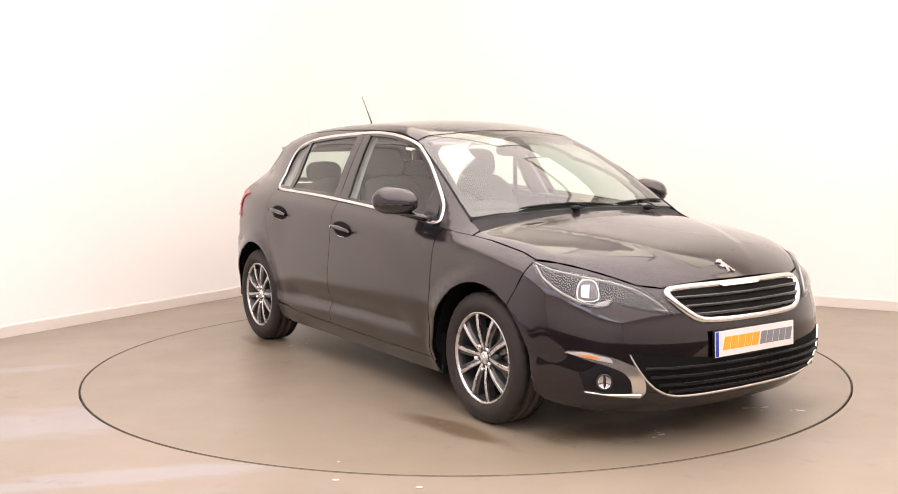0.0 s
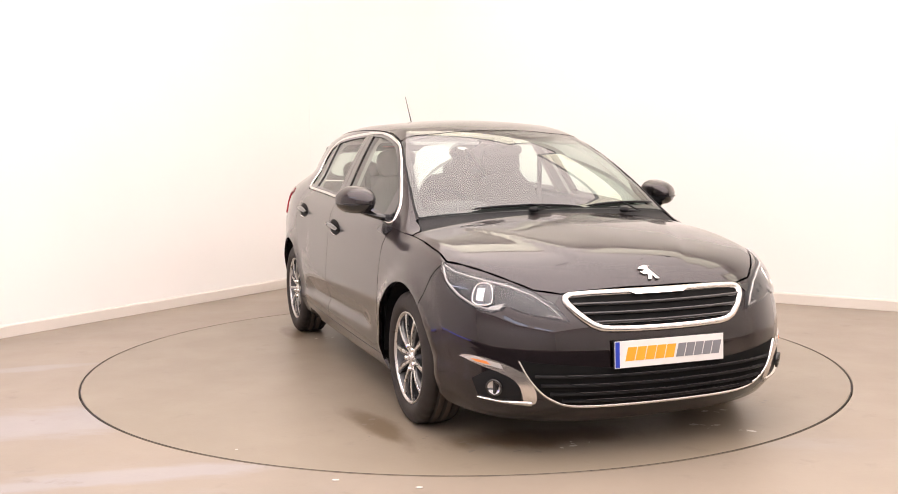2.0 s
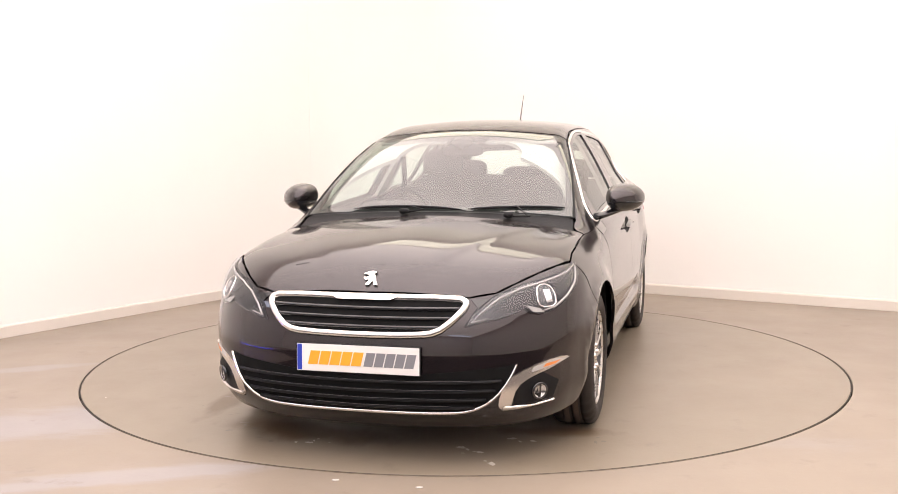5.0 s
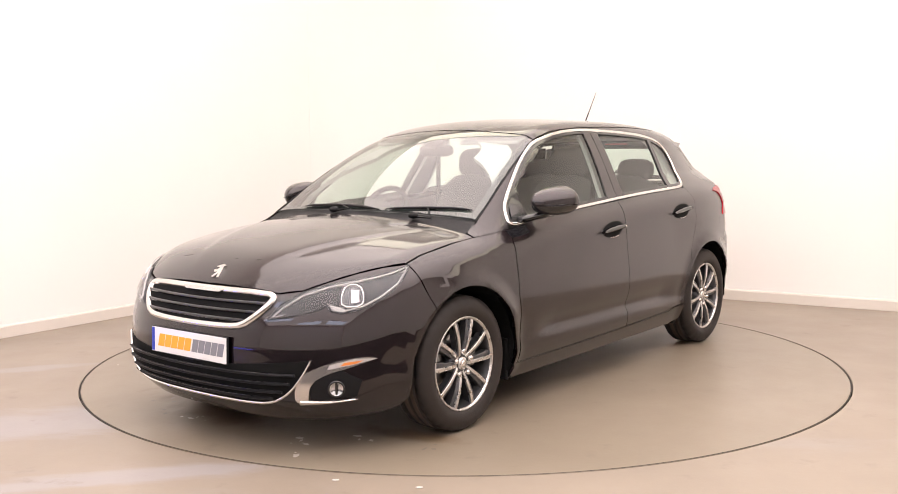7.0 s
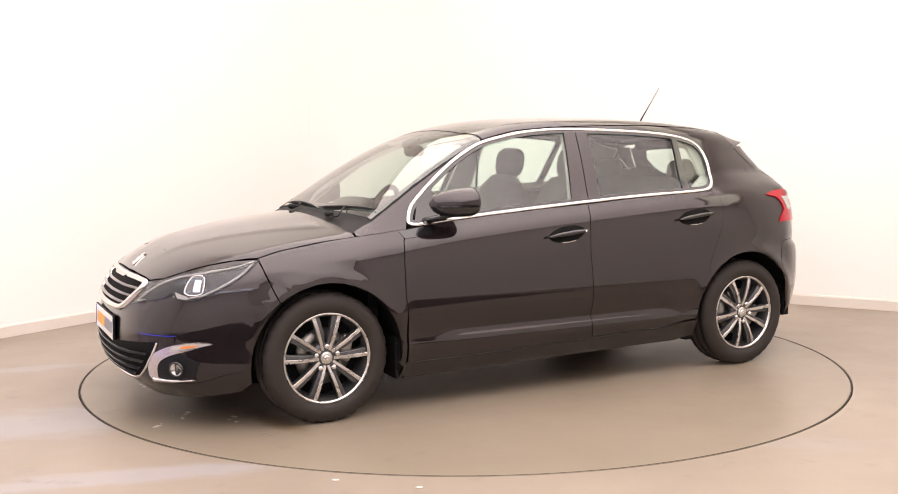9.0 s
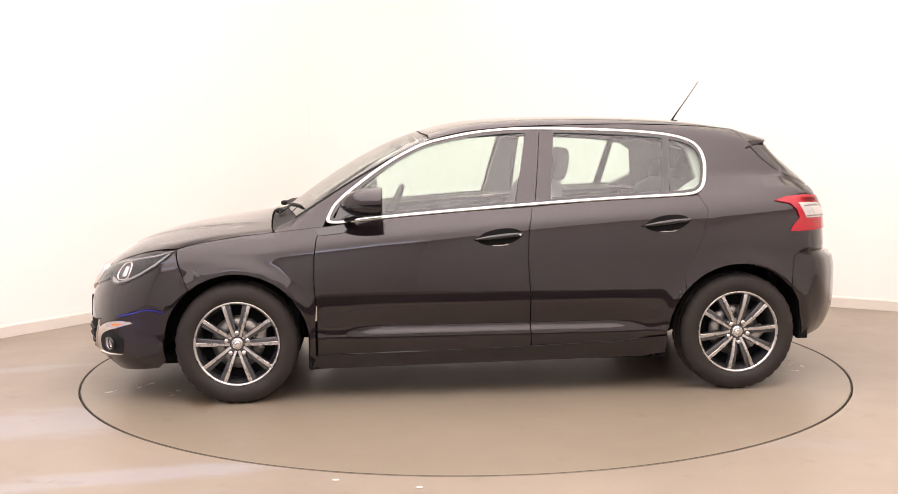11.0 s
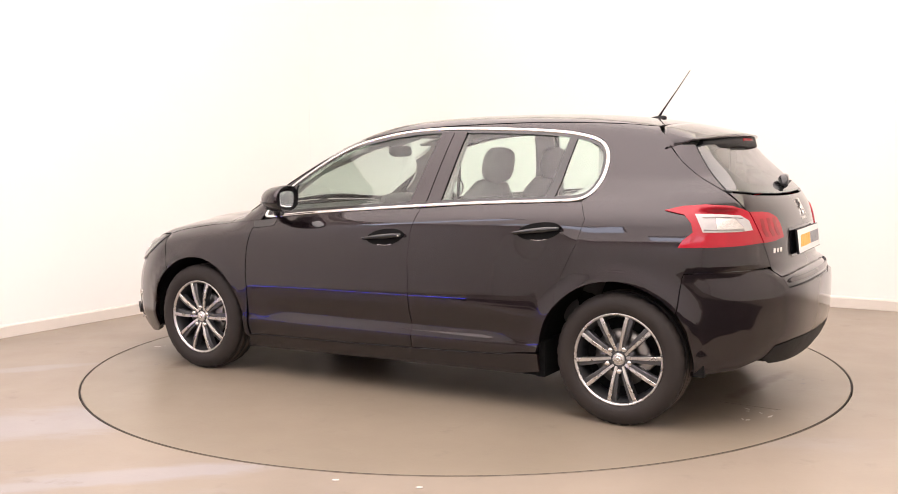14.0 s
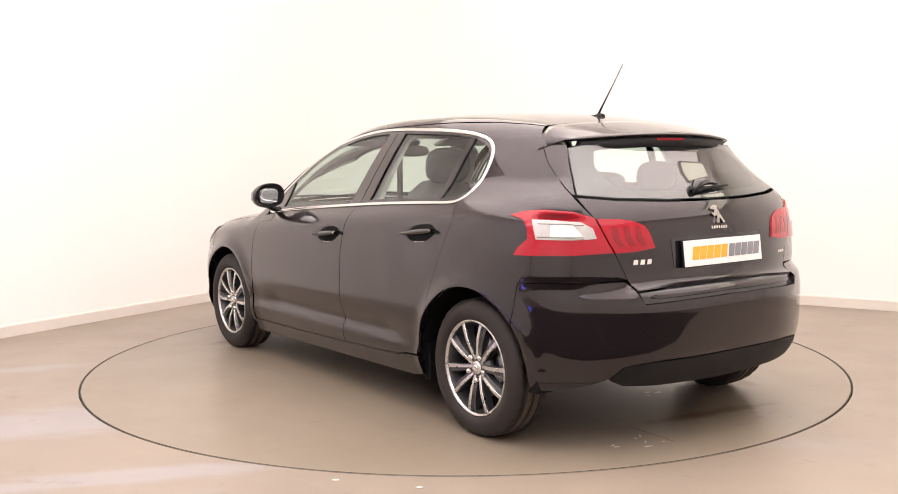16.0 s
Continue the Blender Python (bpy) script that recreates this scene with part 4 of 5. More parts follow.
def front_face():
    """Grille, lower intake, lamps and plate of the nose."""
    frame_loop = rounded([(.020, .690), (.36, .690), (.402, .672), (.398, .640), (.345, .585), (.282, .535), (.21, .524), (0, .520), (-.21, .524), (-.282, .535), (-.345, .585), (-.398, .640), (-.402, .672), (-.36, .690), (-.020, .690)], 1)
    g = empty("grille", CAR)
    part("backing", panel("nose", offset(frame_loop, .010), lift=.003, depth=.004), DARK, g)
    part("surround", bead("nose", offset(frame_loop, .014), .030, .016, closed=True, lift=.002), CHROME, g, "wide polished chrome grille surround")
    for z, w in ((.637, .365), (.602, .335), (.568, .295)):
        part("slat", bead("nose", [(-w, z), (-w / 2, z - .002), (0, z - .003), (w / 2, z - .002), (w, z)], .017, .013, lift=.003), GLOSS_BLACK, g)
        part("slat_edge", bead("nose", [(-w, z + .007), (0, z + .004), (w, z + .007)], .0024, .002, lift=.013), SATIN, g)
    part("top_notch", panel("nose", [(-.145, .688), (.145, .688), (.105, .670), (-.105, .670)], lift=.019, depth=.012, step=.02), SATIN, g, "small satin plate at the top of the grille")
    # lower intake
    mouth = [(.545, .420), (.50, .412), (.33, .395), (.15, .375), (0, .370)]
    low = [(0, .222), (.27, .224), (.388, .230), (.452, .272), (.495, .325), (.522, .375)]
    m = empty("lower_intake", CAR)
    part("backing", panel("nose", mouth[::-1][:0] + mouth + [(-a, b) for a, b in mouth[::-1][1:]] + [(-a, b) for a, b in low[::-1][:-1]] + low, lift=.003, depth=.004), DARK, m)
    for z, w in ((.355, .49), (.318, .47), (.282, .44), (.250, .40)):
        part("bar", bead("nose", [(-w, z), (0, z - .006), (w, z)], .012, .012, lift=.004), BLACK, m)
        part("bar_edge", bead("nose", [(-w * .8, z + .006), (0, z), (w * .8, z + .006)], .003, .003, lift=.013), GLOSS_BLACK, m)
    strip = [(-a, b) for a, b in ((.545, .418), (.517, .355), (.465, .276), (.388, .226), (.27, .219), (.1, .217))] + [(a, b) for a, b in ((.1, .217), (.27, .219), (.388, .226), (.465, .276), (.517, .355), (.545, .418))]
    part("chrome_lip", bead("nose", softened(strip), (.008, .013, .016, .016, .013, .008), .009, lift=.002), CHROME, m, "curved chrome strip below the intake")
    for sg in (1, -1):
        f = lambda pts: [(a * sg, b) for a, b in pts]
        fog = empty("fog_lamp", CAR)
        part("pocket", panel("nose", f([(.62, .392), (.72, .330), (.70, .262), (.54, .242), (.535, .30), (.575, .36)]), lift=.002, depth=.003), BLACK, fog)
        cshape = rounded([(.785, .422), (.70, .428), (.60, .405), (.505, .355), (.480, .262), (.495, .228), (.535, .226), (.530, .255), (.545, .325), (.60, .362), (.70, .392)], 1)
        part("chrome_blade", panel("nose", f(cshape), lift=.006, depth=.010, step=.02), SATIN, fog, "satin chrome blade round the fog lamp")
        part("blade_foot", bead("nose", f([(.50, .236), (.60, .240), (.70, .252)]), (.022, .012, .006), .009, lift=.004), SATIN, fog)
        part("indicator", panel("nose", f([(.775, .417), (.70, .422), (.61, .400), (.60, .380), (.70, .400)]), lift=.0085, depth=.003, step=.02), WHITE_LENS, fog, "clear indicator lens with an amber bulb")
        part("indicator_bulb", panel("nose", f([(.725, .414), (.66, .408), (.645, .394), (.70, .402)]), lift=.0105, depth=.002, step=.02), AMBER, fog, "amber bulb glow")
        c = surface("nose", [sg * .63], [.302])[0]
        n = gradient(c)
        m4 = Matrix.Translation(Vector(c) + Vector(n) * .004) @ Vector(n).to_track_quat("Y", "Z").to_matrix().to_4x4()
        for nm, prof, mat in (("bezel", [(0, .036), (.012, .036), (.012, .029), (0, .028)], GLOSS_BLACK), ("reflector", [(.001, .0), (.003, .016), (.010, .028)], REFLECTOR)):
            bm = lathe(prof, 28)
            bmesh.ops.transform(bm, matrix=m4, verts=bm.verts[:])
            part(nm, bm, mat, fog)
        bm = box((.007, .004, .05), m4 @ pose(0, .010, 0))
        part("shade", bm, GLOSS_BLACK, fog)
        bm = lathe([(.012, .0), (.011, .015), (.008, .028)], 24)
        bmesh.ops.transform(bm, matrix=m4, verts=bm.verts[:])
        part("lens", bm, LENS, fog)
        # headlamp
        hl = empty("headlamp", CAR)
        outline = [(.925, .787), (.84, .765), (.72, .742), (.60, .722), (.50, .690), (.42, .640), (.372, .575), (.43, .590), (.50, .603), (.565, .622), (.592, .638), (.61, .618), (.65, .606), (.71, .616), (.775, .645), (.845, .690), (.895, .740)]
        part("housing", panel("nose", f(outline), lift=.002, depth=.004, step=.02), LAMP_DARK, hl, "dark headlamp housing")
        led = [(.905, .776), (.84, .754), (.72, .731), (.60, .708), (.505, .674), (.440, .630), (.398, .588), (.45, .600)]
        part("light_guide", bead("nose", f(led), (.005, .007, .008, .007, .005), .006, lift=.004), WHITE_LENS, hl, "white light strip along the top edge")
        part("rear_strip", bead("nose", f([(.905, .768), (.86, .715), (.79, .665), (.72, .630), (.66, .618)]), (.006, .009, .009, .006), .006, lift=.004), WHITE_LENS, hl)
        for a, z, w, h2 in ((.690, .674, .040, .042), (.560, .655, .016, .012), (.515, .640, .014, .010)):
            lp = [(a - w, z - h2), (a - w * 1.1, z), (a - w * .7, z + h2), (a + w * .6, z + h2), (a + w, z), (a + w * .8, z - h2)]
            part("reflector", panel("nose", f(rounded(lp, 1)), lift=.005, depth=.003, step=.02), ALLOY_DARK if w > .03 else LAMP_DARK, hl)
            if w > .03:
                part("projector_ring", bead("nose", f(rounded(lp, 1)), .006, .006, closed=True, lift=.006), CHROME, hl)
                part("projector", panel("nose", f([(a - w * .15, z - h2 * .6), (a - w * .2, z + h2 * .6), (a + w * .5, z + h2 * .55), (a + w * .55, z - h2 * .55)]), lift=.009, depth=.004, step=.02), REFLECTOR, hl)
        part("lower_reflector", panel("nose", f([(.60, .645), (.655, .628), (.67, .612), (.62, .618)]), lift=.006, depth=.003, step=.02), WHITE_LENS, hl)
        ob = part("lens", panel("nose", f(outline), lift=.014, depth=.012, step=.02), LENS, hl, "clear headlamp lens")
        ob.visible_shadow = False
        part("black_corner", panel("nose", f([(.425, .640), (.405, .672), (.440, .674), (.470, .672), (.50, .690)][:4]), lift=.003, depth=.003, step=.02), GLOSS_BLACK, CAR)
        # tow-eye cover, washer cap
        part("washer_cap", panel("nose", f([(.40, .492), (.44, .492), (.44, .470), (.40, .470)]), lift=.001, depth=.002, step=.02), PAINT, CAR) if sg < 0 else None


def number_plate(kind, sg, z, width, height, spot, tilt):
    """A white plate with slanted bars in place of its lettering."""
    top = empty("number_plate", CAR)
    p = surface(kind, [0.0], [z])[0]
    part("plate", box((.006, width, height), bevel=.002), PLATE, top, "white plate with orange and grey bars")
    bars = []
    x0 = -width * .405
    for i in range(5):
        bars.append((x0 + i * width * .089, .108, ORANGE))
    for i in range(5):
        bars.append((x0 + width * .455 + i * width * .082, .098, GREY_PRINT))
    for y, w, mat in bars:
        bm = bmesh.new()
        h = height * .25
        q = [(-w * .32, -h), (w * .32, -h), (w * .32 + .022, h), (-w * .32 + .022, h)]
        sc = width / .52 * .60
        bm.faces.new([bm.verts.new((.0045, y + .012 + a * sc + .008, b)) for a, b in q])
        ext = bmesh.ops.extrude_face_region(bm, geom=bm.faces[:])
        bmesh.ops.translate(bm, vec=(-.002, 0, 0), verts=[v for v in ext["geom"] if isinstance(v, bmesh.types.BMVert)])
        bmesh.ops.recalc_face_normals(bm, faces=bm.faces[:])
        part("bar", bm, mat, top)
    if kind == "nose":
        part("band", box((.001, .020, height * .94), pose(.0036, -width / 2 + .013, 0)), BLUE_PRINT, top, "blue band")
    part("backing", box((.012, width + .006, height + .006), pose(-.004, 0, 0), bevel=.003), BLACK, top)
    top.matrix_basis = pose(p[0] + spot, 0, p[2], 0, tilt, 0) @ (pose(0, 0, 0) if sg > 0 else pose(0, 0, 0, 0, 0, 180))
    return top


front_face()
number_plate("nose", 1, .437, .525, .112, .008, -2)
number_plate("tail", -1, .828, .522, .112, -.012, 7)


def badge(kind, z, size, lift):
    """The maker's mark, as a plain upright shape."""
    pts = [(-.2, -.5), (-.05, -.1), (-.3, -.15), (-.45, .05), (-.25, .05), (-.1, .2), (-.5, .28), (-.28, .42), (.0, .5), (.25, .42), (.12, .32), (.22, .1), (.35, -.2), (.5, -.5), (.3, -.5), (.15, -.2), (.02, -.5)]
    p = surface(kind, [0.0], [z])[0] if kind == "tail" else surface("top", [z], [0.0])[0]
    n = Vector(gradient(p))
    bm = bmesh.new()
    f = bm.faces.new([bm.verts.new((a * size * .9, b * size, 0)) for a, b in pts])
    ext = bmesh.ops.extrude_face_region(bm, geom=[f])
    bmesh.ops.translate(bm, vec=(0, 0, .006), verts=[v for v in ext["geom"] if isinstance(v, bmesh.types.BMVert)])
    bmesh.ops.recalc_face_normals(bm, faces=bm.faces[:])
    side = Vector((0, 1, 0)) if kind != "tail" else Vector((0, -1, 0))
    up = n.cross(side)
    m = Matrix((( side.x, up.x, n.x, 0), (side.y, up.y, n.y, 0), (side.z, up.z, n.z, 0), (0, 0, 0, 1)))
    bmesh.ops.transform(bm, matrix=Matrix.Translation(Vector(p) + n * lift) @ m, verts=bm.verts[:])
    part("badge", bm, CHROME, CAR, "bright chrome badge")


for x0, y0, x1, y1 in ((1.886, -.385, 1.877, -.325), (1.903, .010, 1.900, .030), (1.893, .150, 1.890, .178), (1.990, -.182, 1.992, -.176)):
    part("scratch", bead("top", [(x0, y0), (x1, y1)], (.002, .004, .002), .0008, lift=.0004), BLACK, CAR)
badge("top", 1.985, .085, .001)
badge("tail", .985, .085, .001)


def tail_marks():
    """Bright bars in place of the rear lettering."""
    for y, z, w, n in ((.47, .805, .030, 3), (-.52, .790, .022, 3), (0, .930, .016, 7)):
        a0 = math.atan2(y, .85)
        for i in range(n):
            a = a0 - (i - (n - 1) / 2) * w * 1.15
            hh = .010 if n == 3 and y > 0 else .006
            part("letter_bar", panel("tail", [(a - w * .30, z - hh), (a + w * .42, z - hh), (a + w * .30, z + hh), (a - w * .42, z + hh)], lift=.003, depth=.003, step=.05), CHROME, CAR)


tail_marks()


def tail_lamps():
    for sg in (1, -1):
        f = lambda pts: [(a * sg, b) for a, b in pts]
        t = empty("tail_lamp", CAR)
        outer = [(1.110, 1.000), (1.03, 1.018), (.93, 1.026), (.81, 1.018), (.722, .992), (.672, .900), (.640, .848), (.80, .842), (1.065, .836), (1.045, .868), (1.00, .905), (1.005, .945), (1.03, .982)]
        part("outer_lens", panel("tail", f(outer), lift=.007, depth=.012, step=.025), RED, t, "red outer tail lamp lens")
        part("reversing_lens", panel("tail", f([(.985, .985), (.90, .985), (.775, .975), (.728, .950), (.712, .908), (.80, .904), (.96, .905)]), lift=.0095, depth=.004, step=.025), WHITE_LENS, t, "clear white reversing lens")
        part("reversing_cell", panel("tail", f([(.90, .965), (.81, .962), (.765, .918), (.90, .918)]), lift=.0115, depth=.003, step=.025), SATIN, t)
        for z in (.916, .970):
            part("reversing_rib", bead("tail", f([(.955, z), (.85, z), (.765, z - .006)]), .005, .002, lift=.0105), STEEL, t)
        inner = [(.712, .988), (.62, .985), (.555, .978), (.490, .955), (.465, .925), (.440, .862), (.53, .850), (.632, .846), (.662, .895)]
        part("inner_lens", panel("tail", f(inner), lift=.007, depth=.012, step=.025), RED, t, "red inner tail lamp lens")
        for a in (.52, .575, .63):
            part("claw", panel("tail", f([(a - .040, .872), (a - .012, .872), (a + .014, .905), (a + .020, .955), (a - .006, .955), (a - .014, .910)]), lift=.0078, depth=.001, step=.03), RED_DEEP, t)


tail_lamps()


# ---- wheels ----
def build_wheel():
    w = empty("wheel", CAR)
    R = .309
    prof = [(-.088, .215), (-.100, .235), (-.102, .262), (-.094, .288), (-.082, .303), (-.070, R), (-.048, R + .001), (-.046, R - .007), (-.039, R - .007), (-.037, R + .002), (-.006, R + .002), (-.004, R - .007),
            (.004, R - .007), (.006, R + .002), (.037, R + .002), (.039, R - .007), (.046, R - .007), (.048, R + .001), (.070, R), (.082, .303), (.094, .288), (.1025, .262), (.1005, .240), (.092, .222), (.084, .2135)]
    n = 132
    shoulder_rows = {4, 5, 6, 17, 18, 19}
    tyre = part("tyre", lathe(prof, n, wave=lambda j, k: -.0045 if (j in shoulder_rows and k % 4 == 0) else 0), RUBBER, w, "black road tyre with dusty tread")
    part("tread_band", lathe([(-.034, R + .0024), (-.010, R + .0026), (-.0085, R + .001)], 96), TREAD, tyre)
    part("tread_band", lathe([(.0085, R + .001), (.010, R + .0026), (.034, R + .0024)], 96), TREAD, tyre)
    rim = part("rim", lathe([(.083, .2150), (.089, .2160), (.0905, .2125), (.0890, .2075), (.080, .2035)], 96), ALLOY, w, "machined silver alloy rim with ten paired spokes")
    part("barrel", lathe([(.081, .2040), (.055, .194), (0, .186), (-.085, .196), (-.090, .213)], 72), ALLOY_DARK, rim)
    part("brake_disc", lathe([(.010, .05), (.018, .055), (.018, .135), (.004, .135), (.004, .05)], 64), STEEL, w)
    part("back_plate", lathe([(-.01, .0), (-.01, .19)], 40), DARK, w)
    part("caliper", box((.055, .05, .13), pose(-.115, .02, .03, 0, -10, 0), bevel=.012), STEEL, w)
    for i in range(5):
        mid = 90 + i * 72
        for sg in (1, -1):
            def spoke(w0, w1, y_in, y_out, depth, shift):
                a_out, a_in = radians(mid + sg * (18 + shift)), radians(mid + sg * (25 + shift * 2.2))
                d0 = Vector((math.cos(a_in), 0, math.sin(a_in))) * .038
                d1 = Vector((math.cos(a_out), 0, math.sin(a_out))) * .209
                t = (d1 - d0).normalized()
                s = Vector((0, 1, 0)).cross(t)
                bm = bmesh.new()
                rows = []
                for k in range(6):
                    u = k / 5
                    p = d0.lerp(d1, u)
                    ww = w0 + (w1 - w0) * u
                    y = y_in + (y_out - y_in) * u + .010 * math.sin(math.pi * u)
                    rows.append([bm.verts.new(p + s * a * ww / 2 + Vector((0, y + b, 0))) for a, b in ((-1, -depth), (-1, -.002), (-.8, 0), (.8, 0), (1, -.002), (1, -depth))])
                for r, q in zip(rows, rows[1:]):
                    for k in range(5):
                        bm.faces.new((r[k], r[k + 1], q[k + 1], q[k]))
                bm.faces.new(rows[0][::-1])
                bm.faces.new(rows[-1])
                bmesh.ops.recalc_face_normals(bm, faces=bm.faces[:])
                return bm
            part("spoke", spoke(.0135, .0190, .072, .083, .012, 0), ALLOY, rim)
            part("spoke_flank", spoke(.026, .040, .064, .071, .035, -3.4), ALLOY_DARK, rim)
        a = radians(mid)
        bolt = lathe([(.0, .0115), (.018, .0115), (.022, .008), (.022, 0)], 14)
        bmesh.ops.transform(bolt, matrix=pose(math.cos(a) * .056, .066, math.sin(a) * .056), verts=bolt.verts[:])
        part("bolt", bolt, CHROME, w)
    part("hub", lathe([(.03, .075), (.062, .070), (.068, .040), (.070, .0)], 40), ALLOY_DARK, rim)
    cap = part("centre_cap", lathe([(.070, .030), (.078, .028), (.081, .020), (.080, 0)], 36), ALLOY, w, "silver centre cap with plain mark")
    part("mark", lathe([(.0805, .0), (.0835, .006), (.0835, .013), (.080, .015)], 7), CHROME, cap)
    return w


WHEEL = build_wheel()
tagged(WHEEL, "alloy wheel with ten machined spokes and black tyre")
WHEEL.matrix_basis = pose(1.303, .775, .309)
for x, y, rz in ((-1.305, .775, 0), (1.303, -.775, 180), (-1.305, -.775, 180)):
    copy_thing(WHEEL, pose(x, y, .309, 0, 23 * x, rz))

# wheel housings and underside
def rim_y(x, z):
    """Half the body's width at the wheel arch."""
    return float(surface("left", [x], [max(z, .26)])[0][1])


for sg in (1, -1):
    for cx, cz, r in (ARCH_F, ARCH_R):
        bm = bmesh.new()
        rows = []
        for k in range(25):
            a = radians(-4 + 188 * k / 24)
            rows.append([bm.verts.new((cx + rr * math.cos(a), sg * y, cz + rr * math.sin(a))) for y, rr in ((min(.868, rim_y(cx + r * math.cos(a), cz + r * math.sin(a)) - .012), r + .010), (.79, r + .018), (.55, r + .018), (.548, .05))])
        for p, q in zip(rows, rows[1:]):
            for k in range(3):
                bm.faces.new((p[k], p[k + 1], q[k + 1], q[k]))
        bmesh.ops.recalc_face_normals(bm, faces=bm.faces[:])
        part("wheel_arch_liner", bm, DARK, CAR)
    part("mud_flap", box((.012, .12, .05), pose(.935, sg * .78, .185, 0, 8, 0), bevel=.004), BLACK, CAR)
    for x, z, h in ((.920, .265, .20), (-.905, .270, .18), (-1.672, .39, .26)):
        part("arch_baffle", box((.05, .29, h), pose(x, sg * .693, z), bevel=.006), DARK, CAR)
part("underbody", box((1.74, 1.56, .10), pose(-.02, 0, .215), bevel=.03), DARK, CAR)
part("underbody_nose", box((.50, 1.06, .08), pose(1.72, 0, .185), bevel=.03), DARK, CAR)
part("underbody_tail", box((.62, 1.06, .08), pose(-1.60, 0, .33), bevel=.03), DARK, CAR)
part("silencer", blob((.34, .62, .13), pose(-1.70, -.20, .285)), DARK, CAR)
part("firewall", box((.05, 1.5, .55), pose(1.02, 0, .52)), DARK, CAR)
part("boot_wall", box((.05, 1.40, .50), pose(-1.55, 0, .55)), DARK, CAR)


# ---- mirrors, wipers, aerial ----
def door_mirror(sg):
    top = empty("door_mirror", CAR)

    # a housing that is blunt behind, where the glass sits, and tapers to the front
    n, rings = 32, 18

    def shell(grow):
        bm = bmesh.new()
        rows = []
        for i in range(rings + 1):
            t = i / rings
            x = .562 + .208 * t
            k = max(.02, 1 - t ** 3.6) ** .5 * (.93 + .07 * min(1, t / .08)) * grow
            yi, yo = .825, 1.024 - .085 * t ** 2
            ring_v = []
            for j in range(n):
                a = 2 * math.pi * j / n
                c, d = math.cos(a), math.sin(a)
                c, d = math.copysign(abs(c) ** .80, c), math.copysign(abs(d) ** .80, d)
                up = 1 - .22 * max(0, c) ** 2 - .10 * t
                ring_v.append(bm.verts.new((x, ((yi + yo) / 2 + c * (yo - yi) / 2 * k) * sg, 1.020 - .012 * t + d * .073 * k * up + .012 * (1 - c) * .3)))
            rows.append(ring_v)
        for p, q in zip(rows, rows[1:]):
            for j in range(n):
                bm.faces.new((p[j], p[(j + 1) % n], q[(j + 1) % n], q[j])).smooth = True
        bm.faces.new(rows[0])
        bm.faces.new(rows[-1])
        bmesh.ops.recalc_face_normals(bm, faces=bm.faces[:])
        return bm

    cap, low = shell(1.0), shell(1.0)
    bmesh.ops.bisect_plane(cap, geom=cap.verts[:] + cap.edges[:] + cap.faces[:], plane_co=(0, 0, 1.004), plane_no=(0, 0, 1), clear_inner=True)
    bmesh.ops.bisect_plane(low, geom=low.verts[:] + low.edges[:] + low.faces[:], plane_co=(0, 0, 1.000), plane_no=(0, 0, 1), clear_outer=True)
    part("cap", cap, PAINT, top, "painted upper mirror shell")
    part("lower_shell", low, GLOSS_BLACK, top, "gloss black lower mirror shell")
    part("core", shell(.95), BLACK, top)
    part("repeater", tube([(.752, .87 * sg, 1.002), (.735, .945 * sg, 1.002), (.68, .992 * sg, 1.002), (.62, 1.010 * sg, 1.002)], .004), LAMP_DARK, top, "smoked strip of the side indicator")
    part("mirror_glass", blob((.010, .135, .10), pose(.566, .932 * sg, 1.020), power=4, n=24), MIRROR, top, "mirror glass")
    arm = tube([(.735, .775 * sg, .925), (.73, .82 * sg, .935), (.69, .865 * sg, .950), (.66, .90 * sg, .965)], [.035, .028, .026, .03], n=12, flat=.6)
    part("arm", arm, GLOSS_BLACK, top, "gloss black mirror arm")


door_mirror(1)
door_mirror(-1)


def on_top(x, y, lift):
    p = surface("top", [x], [y])[0]
    return tuple(p + gradient(p) * lift)


for pivot, blade0, blade1 in (((1.105, .40), (.962, .655), (1.080, .19)), ((1.122, -.13), (1.088, .16), (1.040, -.43))):
    wi = empty("wiper", CAR)
    part("arm", tube([on_top(*pivot, .004), on_top(pivot[0] - .01, pivot[1] + .10, .014), on_top(blade0[0] * .5 + blade1[0] * .5, blade0[1] * .5 + blade1[1] * .5, .014)], [.010, .007, .005], n=8, flat=.6), BLACK, wi)
    pts = [on_top(blade0[0] + (blade1[0] - blade0[0]) * k / 8, blade0[1] + (blade1[1] - blade0[1]) * k / 8, .006) for k in range(9)]
    part("blade", tube(pts, [.003] + [.0065] * 7 + [.003], n=8), BLACK, wi)
    part("pivot_cap", blob((.045, .05, .03), Matrix.Translation(on_top(*pivot, .012)), n=14), BLACK, wi)
rw = empty("rear_wiper", CAR)


def on_tail(a, z, lift):
    p = surface("tail", [a], [z])[0]
    return tuple(p + gradient(p) * lift)


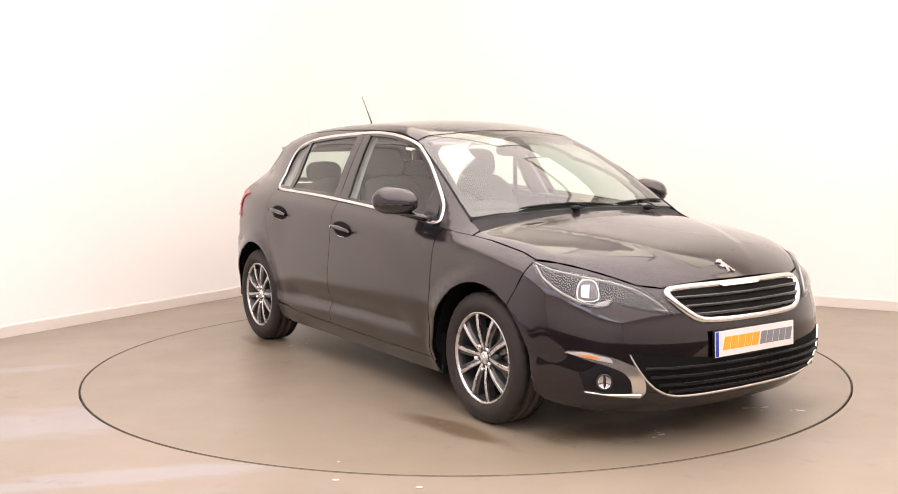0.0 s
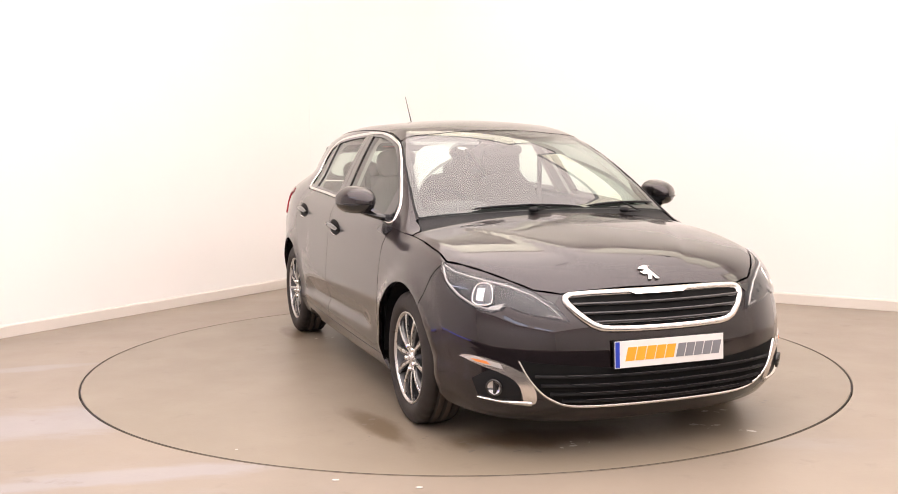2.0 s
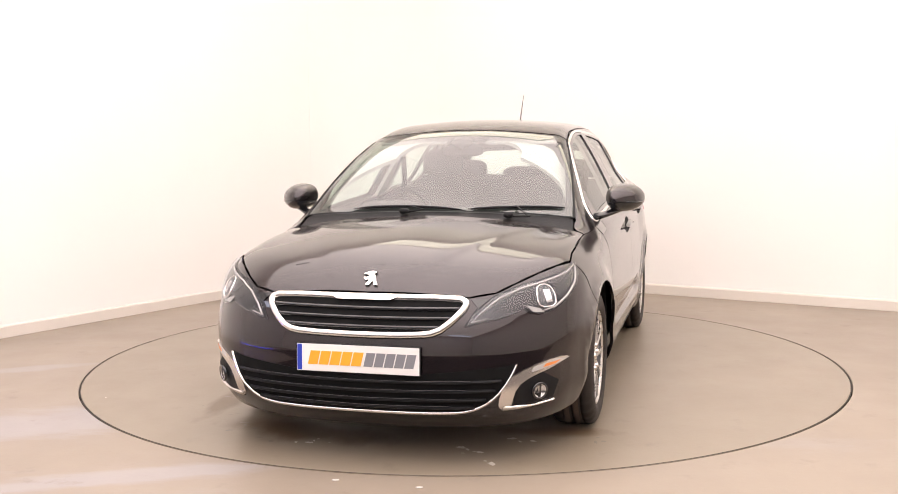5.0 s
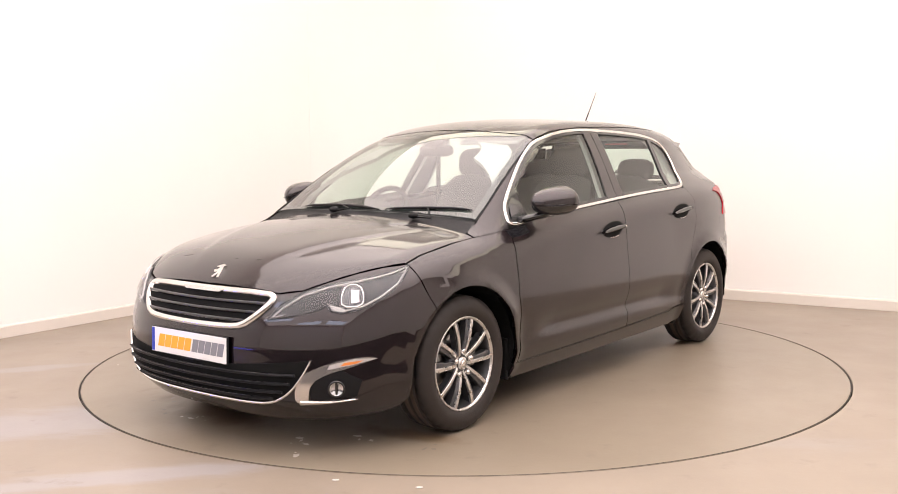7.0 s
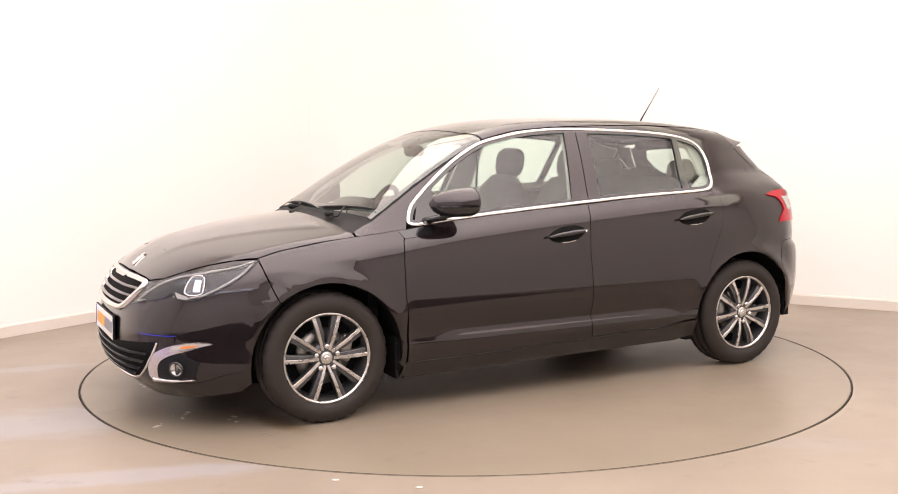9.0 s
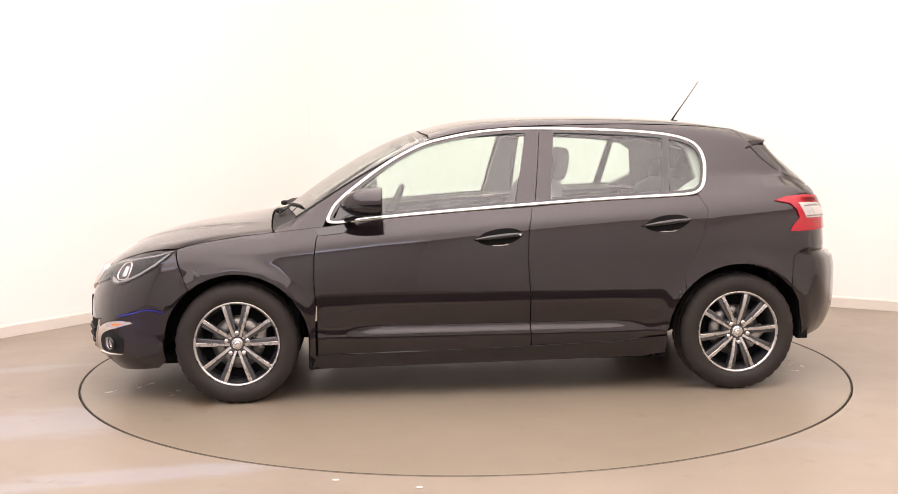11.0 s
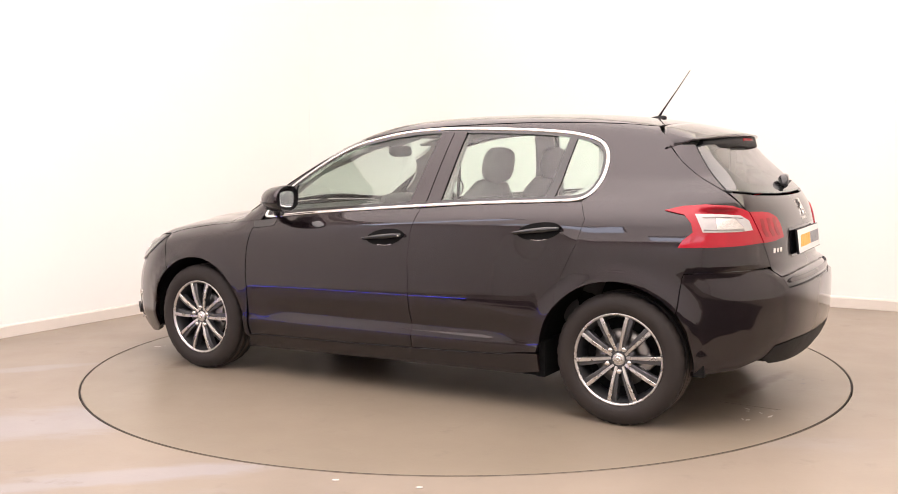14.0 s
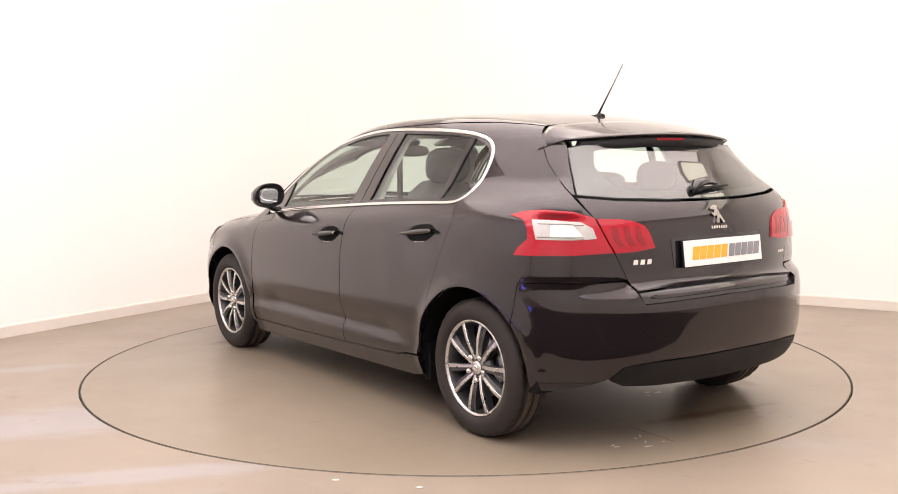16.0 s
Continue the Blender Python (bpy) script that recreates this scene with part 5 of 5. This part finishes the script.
part("pivot_cover", tube([on_tail(.10, 1.078, .010), on_tail(.06, 1.100, .024), on_tail(-.03, 1.108, .026), on_tail(-.14, 1.102, .016)], [.016, .026, .022, .008], n=10, flat=.8), GLOSS_BLACK, rw)
part("blade", tube([on_tail(.11, 1.075, .012), on_tail(-.10, 1.092, .012), on_tail(-.24, 1.096, .012)], [.007, .008, .004], n=8), BLACK, rw)
an = empty("aerial", CAR)
bm = blob((.11, .038, .034), Matrix.Translation((-1.19, 0, 1.436)), n=18, shape=lambda c: Vector((c.x, c.y * (1 - .35 * c.z), c.z if c.z < 0 else c.z * (.55 - .45 * c.x))))
part("foot", bm, BLACK, an, "small black fin-shaped foot")
part("rod", tube([(-1.205, 0, 1.445), (-1.225, 0, 1.475), (-1.30, 0, 1.580), (-1.366, 0, 1.676)], [.007, .0045, .0026, .0018], n=8), BLACK, an, "thin raked rod")


# ---- cabin ----
def front_seat(y):
    s = empty("front_seat", CAR)
    part("cushion", blob((.52, .50, .17), pose(.02, y, .50, 0, -8, 0), power=4), CLOTH, s)
    part("backrest", blob((.16, .50, .66), pose(-.31, y, .80, 0, -16, 0), power=3.6, shape=lambda c: Vector((c.x, c.y * (1 - .12 * max(0, c.z)), c.z))), CLOTH, s)
    part("headrest", blob((.10, .27, .19), pose(-.435, y, 1.195, 0, -10, 0), power=3.2), CLOTH, s)
    for d in (-.06, .06):
        part("headrest_post", tube([(-.405, y + d, 1.04), (-.43, y + d, 1.15)], .006), STEEL, s)
    part("base", box((.46, .40, .22), pose(.0, y, .33), bevel=.03), BLACK, s)


front_seat(.36)
front_seat(-.36)
bench = empty("rear_bench", CAR)
part("cushion", blob((.50, 1.28, .18), pose(-.78, 0, .50, 0, -6, 0), power=5), CLOTH, bench)
part("backrest", blob((.16, 1.28, .62), pose(-1.12, 0, .80, 0, -18, 0), power=5), CLOTH, bench)
for y in (.38, 0, -.38):
    part("headrest", blob((.09, .26, .15 if y else .12), pose(-1.245, y, 1.135 if y else 1.10, 0, -10, 0), power=3.2), CLOTH, bench)
for sg in (1, -1):
    s = "left" if sg > 0 else "right"
    part("door_card", panel(s, [(.86, .86), (.87, .30), (-.19, .30), (-.20, .955), (.07, .94)], lift=-.045, depth=.02, step=.08), DASH, CAR)
    part("door_card", panel(s, [(-.22, .965), (-.21, .30), (-.82, .36), (-.96, .56), (-1.06, .80), (-1.08, 1.005), (-.8, .992)], lift=-.045, depth=.02, step=.08), DASH, CAR)
    for poly in ([(-.145, 1.0), (-.335, 1.0), (-.355, 1.36), (-.235, 1.36)], [(.83, .94), (.52, 1.21), (.36, 1.30), (.36, 1.325), (.55, 1.235), (.80, 1.03)], [(-1.0, 1.05), (-1.40, 1.0), (-1.44, 1.28), (-1.15, 1.345), (-1.03, 1.33), (-1.10, 1.28), (-1.13, 1.12)]):
        part("pillar_trim", panel(s, poly, lift=-.045, depth=.02, step=.06), LINER, CAR)
    part("seat_belt", tube([(-.33, sg * .60, 1.24), (-.30, sg * .58, .90), (-.26, sg * .60, .55)], .018, n=8, flat=.15), BLACK, CAR)
    part("sun_visor", box((.16, .40, .018), Matrix.Translation(on_top(.30, sg * .32, -.055)) @ pose(0, 0, 0, 0, 14, 0), bevel=.006), LINER, CAR)
lin = [(.28, 0), (.26, .35), (.20, .50), (-.4, .50), (-1.0, .49), (-1.40, .46), (-1.45, 0)]
part("headliner", panel("top", lin + [(a, -b) for a, b in lin[::-1] if b > 1e-6], lift=-.035, depth=.02, step=.08), LINER, CAR)
dash_prof = [(.98, .60), (1.06, .88), (.98, .945), (.80, .965), (.66, .935), (.60, .86), (.62, .70), (.72, .52)]
part("dashboard", prism(dash_prof, -.70, .70, bevel=.02), DASH, CAR)
part("instrument_hood", blob((.20, .34, .10), pose(.66, -.36, .955), power=3), DASH, CAR)
part("centre_console", box((.75, .22, .28), pose(.18, 0, .44), bevel=.03), DASH, CAR)
sw = empty("steering_wheel", CAR)
bm = bmesh.new()
rows = []
for k in range(40):
    a = 2 * math.pi * k / 40
    c, t = Vector((0, math.cos(a) * .172, math.sin(a) * .172)), Vector((0, math.cos(a), math.sin(a)))
    rows.append([bm.verts.new(c + t * .016 * math.cos(b) + Vector((.016 * math.sin(b), 0, 0))) for b in [2 * math.pi * j / 8 for j in range(8)]])
for i in range(40):
    for j in range(8):
        bm.faces.new((rows[i][j], rows[(i + 1) % 40][j], rows[(i + 1) % 40][(j + 1) % 8], rows[i][(j + 1) % 8])).smooth = True
bmesh.ops.recalc_face_normals(bm, faces=bm.faces[:])
part("rim", bm, BLACK, sw)
part("boss", blob((.07, .15, .13), power=3), BLACK, sw)
for a in (0, 180, 270):
    part("spoke", tube([(0, math.cos(radians(a)) * .05, math.sin(radians(a)) * .05), (0, math.cos(radians(a)) * .17, math.sin(radians(a)) * .17)], .014, flat=.6), SATIN, sw)
part("column", tube([(.02, 0, 0), (.16, 0, -.03)], .035, n=12), BLACK, sw)
sw.matrix_basis = pose(.48, -.36, .90, 0, -24, 0)
part("interior_mirror", blob((.035, .24, .068), pose(.43, 0, 1.275, 0, 8, 0), power=3.5), BLACK, CAR)
part("mirror_stem", tube([(.445, 0, 1.29), (.475, 0, 1.325)], .012), BLACK, CAR)
part("sensor_pod", blob((.10, .12, .04), Matrix.Translation(on_top(.46, 0, -.03)) @ pose(0, 0, 0, 0, 25, 0), n=14), BLACK, CAR)
part("parcel_shelf", box((.42, 1.05, .02), pose(-1.45, 0, .985), bevel=.006), DASH, CAR)


# ---- what moves ----
def motions():
    rows, spins = [], []
    for t, deg in TURN:
        a = radians(deg)
        rows.append((t, pose(math.cos(a) * CAR_X - math.sin(a) * CAR_Y, math.sin(a) * CAR_X + math.cos(a) * CAR_Y, 0, 0, 0, deg)))
        spins.append((t, pose(0, 0, 0, 0, 0, deg)))
    walk(CAR, rows)
    walk(TURNTABLE, spins)


motions()
